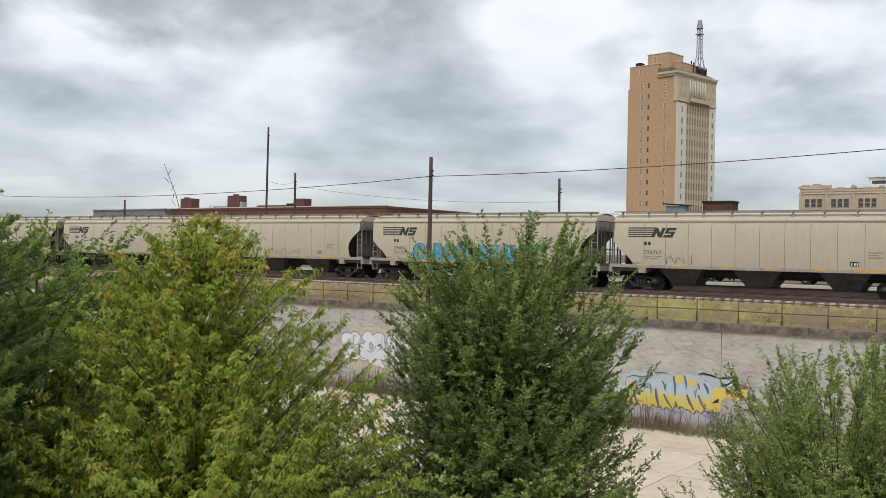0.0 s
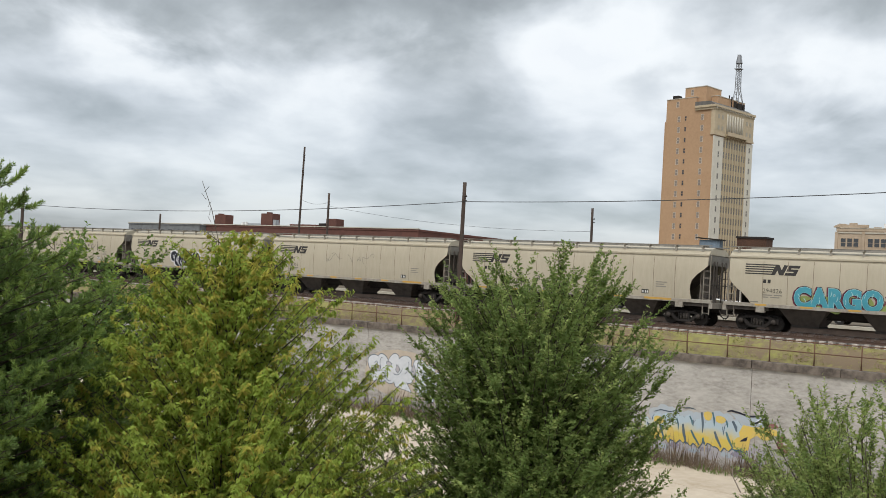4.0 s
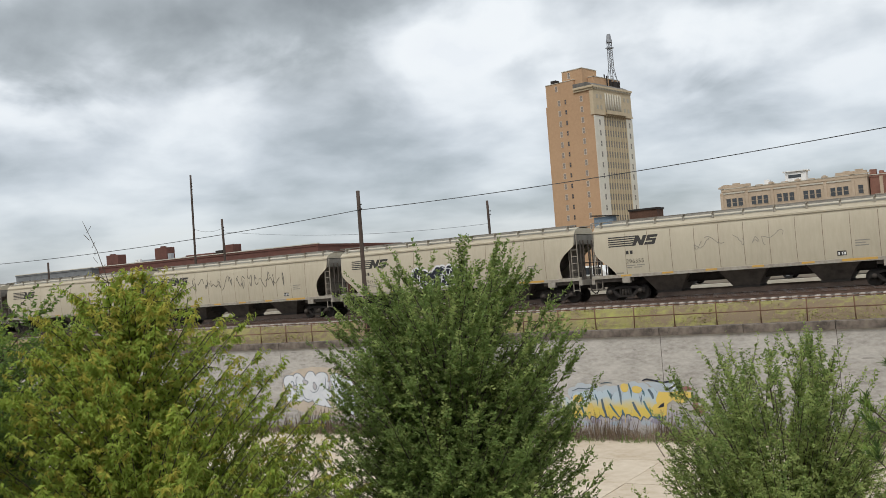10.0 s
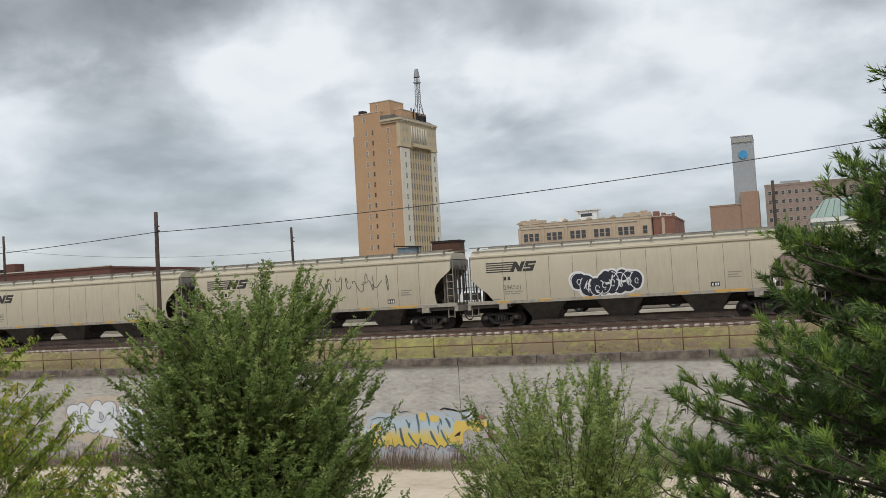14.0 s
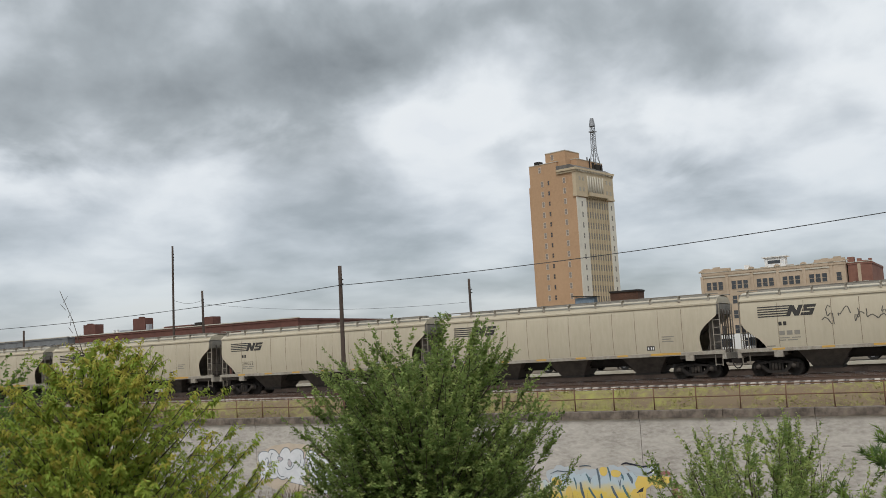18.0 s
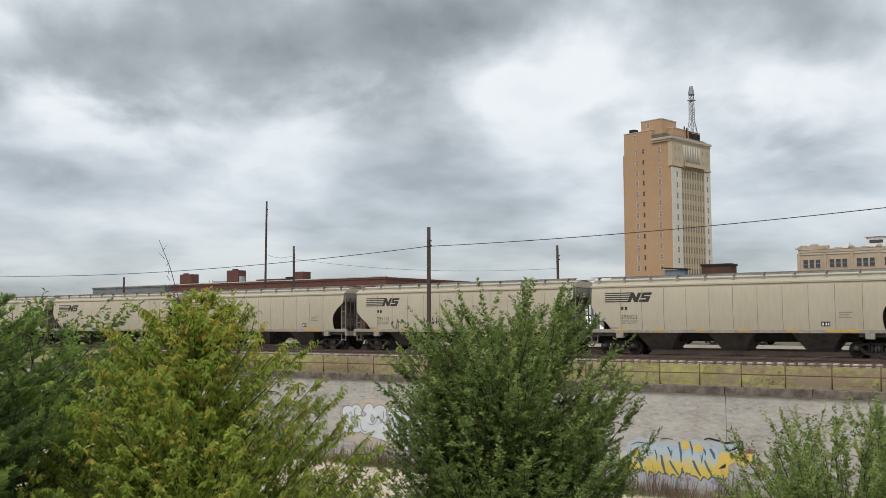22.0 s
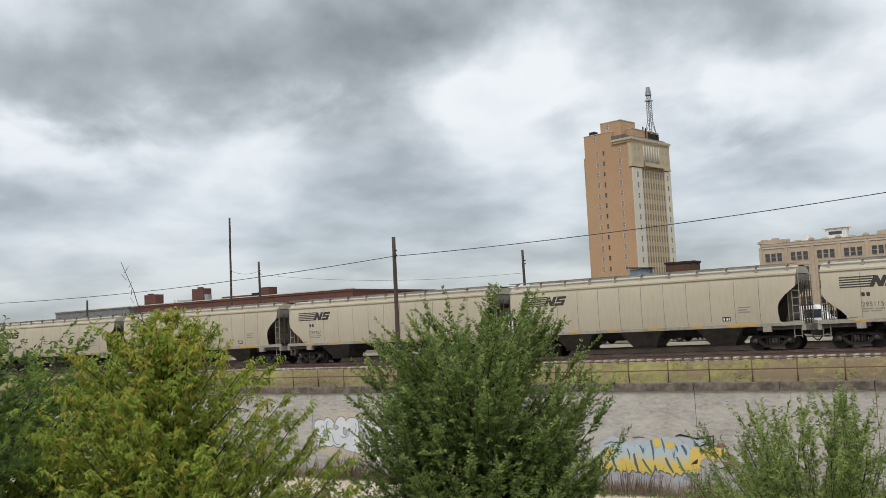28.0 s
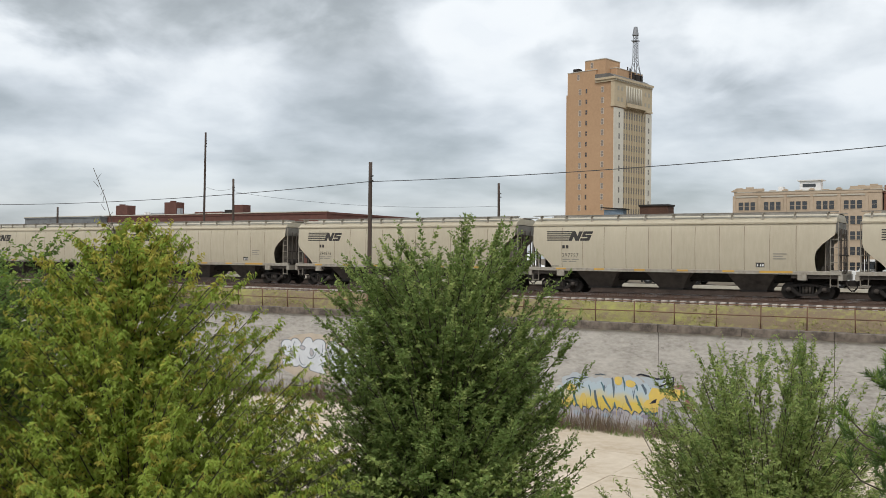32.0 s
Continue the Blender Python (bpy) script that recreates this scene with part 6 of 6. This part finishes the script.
def stroke_on_wall(points, width, depth, mat, name, parent):
    """A sprayed line along points, thinning at its ends."""
    n = len(points)
    rows = ([], [])
    for i, (x, z) in enumerate(points):
        (x0, z0), (x1, z1) = points[max(i - 1, 0)], points[min(i + 1, n - 1)]
        d = math.hypot(x1 - x0, z1 - z0) or 1e-3
        w = width * 0.5 * (0.55 if i in (0, n - 1) else 1.0)
        nx, nz = -(z1 - z0) / d * w, (x1 - x0) / d * w
        rows[0].append((x + nx, WALL_Y - 0.003 - depth, z + nz))
        rows[1].append((x - nx, WALL_Y - 0.003 - depth, z - nz))
    part(name, Geo().grid(rows), mat, parent)


# dark gaps between the sprayed letters: top x and z, bottom x and z, width
LETTER_GAPS = ((-21.92, 1.84, -21.75, 1.2, 0.09), (-21.2, 1.9, -20.95, 1.1, 0.13), (-20.3, 2.25, -20.2, 1.7, 0.08), (-19.95, 2.0, -19.75, 1.05, 0.16), (-19.6, 2.45, -19.45, 2.05, 0.10), (-19.5, 1.75, -19.05, 1.1, 0.13), (-18.98, 2.72, -18.9, 1.75, 0.13),
               (-18.85, 1.45, -18.75, 1.2, 0.12), (-18.4, 2.8, -18.3, 2.15, 0.10), (-18.25, 1.85, -17.9, 1.15, 0.16), (-17.75, 2.55, -17.6, 2.2, 0.11), (-17.65, 1.9, -17.3, 1.2, 0.14), (-17.35, 2.5, -17.15, 2.05, 0.18), (-16.95, 1.75, -16.6, 1.55, 0.16))


def build_wall_paint():
    rng = random.Random(9)
    g = thing("wall_graffiti", "yellow and blue letters sprayed on the concrete wall", "graffiti")
    # lilac and pale blue haze under and over the letters
    for k in range(17):
        x = -22.3 + 0.42 * k
        paint_on_wall(blob(x, 0.95 + 0.1 * math.sin(k * 1.9), 0.42, 0.42, 12, 0.15, k), 0.0005 + 0.0001 * k, LILAC_SPRAY, "paint_cloud", g)
    for k in range(13):
        x = -21.4 + 0.42 * k
        paint_on_wall(blob(x, 2.32 + 0.1 * math.sin(k * 1.7), 0.46, 0.42 + 0.1 * math.sin(k), 12, 0.14, k), 0.003 + 0.0001 * k, SKY_SPRAY, "paint_cloud", g)
    for k in range(11):
        x = -22.0 + 0.55 * k
        paint_on_wall(blob(x, 0.82 + 0.08 * math.sin(k * 2.3), 0.34, 0.13, 10, 0.2, k), 0.005 + 0.0001 * k, (PURPLE_SPRAY, LILAC_SPRAY, SKY_SPRAY)[k % 3], "paint_cloud", g)
    # letter bodies with jagged feet, their paint fading from yellow up to pale blue
    for k in range(14):
        x, lean = -22.0 + 0.40 * k, rng.uniform(-0.18, 0.18)
        w, low = rng.uniform(0.24, 0.31), 1.06 + rng.uniform(-0.1, 0.12)
        high = (2.0 if k < 2 else 2.42) + rng.uniform(-0.12, 0.12)
        jag = rng.uniform(0.1, 0.3)
        body = [(x - w, low + jag), (x - w * 0.2, low + jag * 0.6), (x + w * 0.35, low - 0.06), (x + w, low + jag * 1.2), (x + w + lean, high - 0.15), (x + w * 0.3 + lean, high + 0.06), (x - w * 0.6 + lean, high - 0.05), (x - w + lean, high - 0.25)]
        paint_on_wall([(a + (0.05 if a > x else -0.05), b - 0.05) for a, b in body], 0.0075 + 0.0001 * k, SLATE_SPRAY, "letter_shadow", g)
        paint_on_wall(body, 0.010 + 0.0002 * k, FADE_SPRAY, "letter_body", g)
    for n, (x0, z0, x1, z1, w) in enumerate(LETTER_GAPS):
        mx, mz = (x0 + x1) / 2 + 0.04 * (-1) ** n, (z0 + z1) / 2
        paint_on_wall([(x0 - w * 0.3, z0), (x0 + w * 0.3, z0 + 0.04), (mx + w * 0.6, mz), (x1 + w * 0.35, z1), (x1, z1 - 0.06), (mx - w * 0.4, mz)], 0.0140 + 0.0001 * n, TEAL_SPRAY if n % 3 else SLATE_SPRAY, "letter_gap", g)
    for n, (x, z, a, b) in enumerate(((-18.63, 2.6, 0.22, 0.26), (-17.98, 2.5, 0.28, 0.2), (-21.3, 2.05, 0.3, 0.2), (-20.6, 1.5, 0.2, 0.3), (-17.0, 1.5, 0.24, 0.26))):
        paint_on_wall(blob(x, z, a, b, 10, 0.12, n), 0.0165 + 0.0002 * n, YELLOW_SPRAY, "paint_spot", g)
    paint_on_wall([(-16.85, 1.35), (-16.5, 1.15), (-16.42, 1.75), (-16.1, 1.98), (-15.85, 1.8), (-15.5, 1.82), (-15.3, 2.05), (-15.1, 2.1), (-15.14, 2.36), (-15.6, 2.42), (-16.4, 2.36), (-16.8, 2.4), (-17.0, 2.0)], 0.018, YELLOW_SPRAY, "letter_arrow", g)
    paint_on_wall([(-16.95, 1.55), (-16.6, 1.62), (-16.55, 1.85), (-16.75, 1.74)], 0.0195, INK, "letter_gap", g)
    paint_on_wall([(-17.5, 2.9), (-17.0, 2.9), (-16.5, 2.78), (-15.75, 2.95), (-15.76, 2.44), (-16.5, 2.46), (-17.1, 2.6)], 0.0185, SKY_SPRAY, "letter_flag", g)
    paint_on_wall([(-16.35, 2.5), (-15.95, 2.56), (-15.8, 2.86), (-16.1, 2.72)], 0.0195, CHALK, "letter_highlight", g)
    stroke_on_wall([(-17.65, 2.96), (-17.4, 3.03), (-17.0, 2.96), (-16.55, 2.85), (-16.1, 2.92), (-15.69, 3.0), (-15.70, 2.7), (-15.73, 2.4)], 0.09, 0.021, INK, "outline_stroke", g)
    stroke_on_wall([(-16.45, 2.46), (-16.1, 2.6), (-15.84, 2.82)], 0.11, 0.0215, INK, "outline_stroke", g)
    stroke_on_wall([(-19.95, 2.84), (-19.6, 2.89), (-19.3, 2.85)], 0.06, 0.021, SLATE_SPRAY, "outline_stroke", g)
    stroke_on_wall([(-21.6, 2.45), (-21.2, 2.6), (-20.7, 2.55), (-20.3, 2.68)], 0.05, 0.021, SLATE_SPRAY, "outline_stroke", g)
    stroke_on_wall([(-17.3, 1.12), (-16.9, 1.06), (-16.55, 1.1)], 0.09, 0.021, TEAL_SPRAY, "outline_stroke", g)
    for x, z, a, b in ((-15.36, 2.54, 0.30, 0.10), (-14.95, 1.75, 0.16, 0.3), (-14.7, 1.5, 0.14, 0.2), (-14.85, 2.0, 0.12, 0.12)):
        paint_on_wall(blob(x, z, a, b, 9, 0.25, x), 0.006 + 0.0004 * abs(x + 15), BRICK_SPRAY, "paint_cloud", g)
    # runs of wet paint
    for k in range(16):
        x = -22.0 + 0.36 * k + rng.uniform(-0.1, 0.1)
        z = 1.05 + rng.uniform(0, 0.1)
        paint_on_wall([(x - 0.02, z), (x + 0.02, z), (x + 0.012, z - rng.uniform(0.15, 0.45)), (x - 0.008, z - 0.12)], 0.0068, (YELLOW_SPRAY, SKY_SPRAY, PURPLE_SPRAY)[k % 3], "paint_run", g)
    # white throw-up with thin dark outlines
    p = thing("pale_graffiti", "white letters with thin dark outlines sprayed on the wall", "graffiti")
    paint_on_wall(blob(-38.6, 2.5, 3.6, 1.5, 18, 0.08, 2), 0.0005, surface("tan_buffed_paint", (0.50, 0.43, 0.35), (0.40, 0.34, 0.275), 0.9, grain=2.0, bump=0), "buffed_patch", p)
    lumps = ((-41.2, 3.05, 0.5, 0.55), (-40.6, 2.6, 0.65, 0.75), (-40.5, 3.25, 0.45, 0.4), (-39.8, 2.5, 0.6, 0.6), (-39.5, 3.3, 0.45, 0.45), (-39.0, 2.6, 0.6, 0.7), (-38.6, 3.25, 0.5, 0.5), (-38.3, 2.6, 0.5, 0.6), (-37.4, 3.0, 0.6, 0.6), (-37.2, 2.2, 0.5, 0.8), (-36.6, 2.6, 0.5, 0.7), (-36.5, 1.7, 0.4, 0.6), (-35.8, 2.5, 0.5, 0.5))
    spikes = ([(-39.5, 2.2), (-38.6, 2.3), (-38.0, 1.5), (-39.3, 1.72)], [(-36.9, 1.9), (-36.1, 1.9), (-36.2, 1.1), (-36.7, 1.05)], [(-41.6, 2.3), (-40.9, 2.4), (-41.0, 1.9), (-41.5, 1.85)])
    for n, (x, z, a, b) in enumerate(lumps):
        paint_on_wall(blob(x, z, a + 0.045, b + 0.045, 16, 0.09, n), 0.002 + 0.0001 * n, SLATE_SPRAY, "outline_edge", p)
    for n, pts in enumerate(spikes):
        cx, cz = sum(a for a, b in pts) / 4, sum(b for a, b in pts) / 4
        paint_on_wall([(cx + (a - cx) * 1.09, cz + (b - cz) * 1.11) for a, b in pts], 0.0036 + 0.0001 * n, SLATE_SPRAY, "outline_edge", p)
    for n, (x, z, a, b) in enumerate(lumps):
        paint_on_wall(blob(x, z, a, b, 16, 0.09, n), 0.0050 + 0.0002 * n, PALE_SPRAY, "paint_fill", p)
    for n, pts in enumerate(spikes):
        paint_on_wall(pts, 0.0080 + 0.0002 * n, PALE_SPRAY, "paint_fill", p)
    for n, (x, z, a, b) in enumerate(((-40.8, 2.72, 0.16, 0.22), (-39.95, 3.1, 0.2, 0.14), (-39.2, 2.85, 0.14, 0.2), (-37.9, 2.8, 0.18, 0.3), (-36.9, 2.5, 0.14, 0.24))):
        paint_on_wall(blob(x, z, a + 0.04, b + 0.04, 9, 0.25, n), 0.0092, SLATE_SPRAY, "outline_edge", p)
        paint_on_wall(blob(x, z, a, b, 9, 0.25, n), 0.0100, LILAC_SPRAY, "letter_hole", p)
    for n in range(9):
        x, z, t0 = -41.2 + 0.62 * n, 2.75 + 0.35 * math.sin(n * 2.2), n * 1.3
        stroke_on_wall([(x + 0.3 * math.cos(t0 + 0.45 * i) + 0.05 * i, z + 0.42 * math.sin(t0 + 0.5 * i)) for i in range(6)], 0.045, 0.0110, SLATE_SPRAY, "outline_stroke", p)


build_wall_paint()


# ---- beyond the track ----
kerb = thing("low_platform", "long pale concrete platform edge behind the track", "platform", kind="structure")
part("platform_slab", Geo().box((-140, 63.8, 6.2), (60, 66.0, 7.04)), BALLAST, kerb)
part("platform_lip", Geo().box((-140, 63.7, 7.04), (60, 64.3, 7.24)), STONE_PALE, kerb, "pale concrete lip")
part("platform_top", Geo().box((-140, 64.3, 7.04), (60, 70.0, 7.22)), GROUND, kerb)


def van(x, y, label, length=5.4, height=2.1, pickup=False):
    v = thing("parked_pickup" if pickup else "parked_van", label, "pickup truck" if pickup else "van", "parked vehicles behind the track", at=(x, y, 7.22))
    L, H = length, height
    if pickup:
        body = [(0, 0.45), (0, 1.05), (0.15, 1.12), (2.0, 1.12), (2.05, 1.18), (2.35, 1.85), (3.6, 1.85), (4.1, 1.2), (L - 0.1, 1.08), (L, 0.9), (L, 0.45)]
    else:
        body = [(0, 0.45), (0, H - 0.15), (0.15, H), (L - 1.6, H), (L - 0.9, 1.25), (L - 0.1, 1.05), (L, 0.8), (L, 0.45)]
    part("body", Geo().prism(body, -0.95, 0.95), WHITE_PAINT, v, "white painted body", bevel=0.03)
    for a, b in (((2.5, 3.0), (3.05, 3.75)) if pickup else ((L - 2.3, L - 1.2), (0.6, 2.2))):
        part("side_window", Geo().box((a, -0.962, 1.22 if pickup else 1.25), (b, -0.951, 1.72 if pickup else 1.8)), GLASS_DARK, v)
    for wx in (0.95, L - 1.0):
        for s in (-0.86, 0.86):
            w = part("wheel", Geo().tube([(wx, s - 0.11, 0.35), (wx, s + 0.11, 0.35)], 0.35, 16), TYRE, v)
            part("rim", Geo().tube([(wx, s - 0.12, 0.35), (wx, s + 0.12, 0.35)], 0.19, 10), STEEL_GREY, w)
    return v


for x, pk in ((-44.0, True), (-37.5, False), (-30.5, True), (-24.6, True), (-18.2, False), (-11.8, True), (-5.2, False)):
    van(x, 66.9, "white pickup truck parked behind the track" if pk else "white van parked behind the track", pickup=pk)


# ---- what moves ----
RUN = ((0, 0), (4, 23.55), (9, 52.8), (13.3, 77.6), (19, 110.9), (23, 133.7), (26, 150.6), (32, 183.7))


def run_at(t):
    return float(np.interp(t, [r[0] for r in RUN], [r[1] for r in RUN]))


def motions():
    lead = -43.95 + PITCH / 2
    for k, car in CARS.items():
        walk(car, [(t, pose(lead + s - k * PITCH, TRACK_Y, RAIL_Z)) for t, s in RUN])
    # wheels roll without slipping
    times = [i / 10 for i in range(321)]
    turns = [run_at(t) / 0.425 for t in times]
    for car in CARS.values():
        for wheel in [o for o in car.children_recursive if o.name.startswith("wheelset")]:
            x = wheel.location.x
            walk(wheel, [(t, Matrix.Translation((x, 0, 0.425)) @ Matrix.Rotation(a, 4, "Y")) for t, a in zip(times, turns)])


motions()
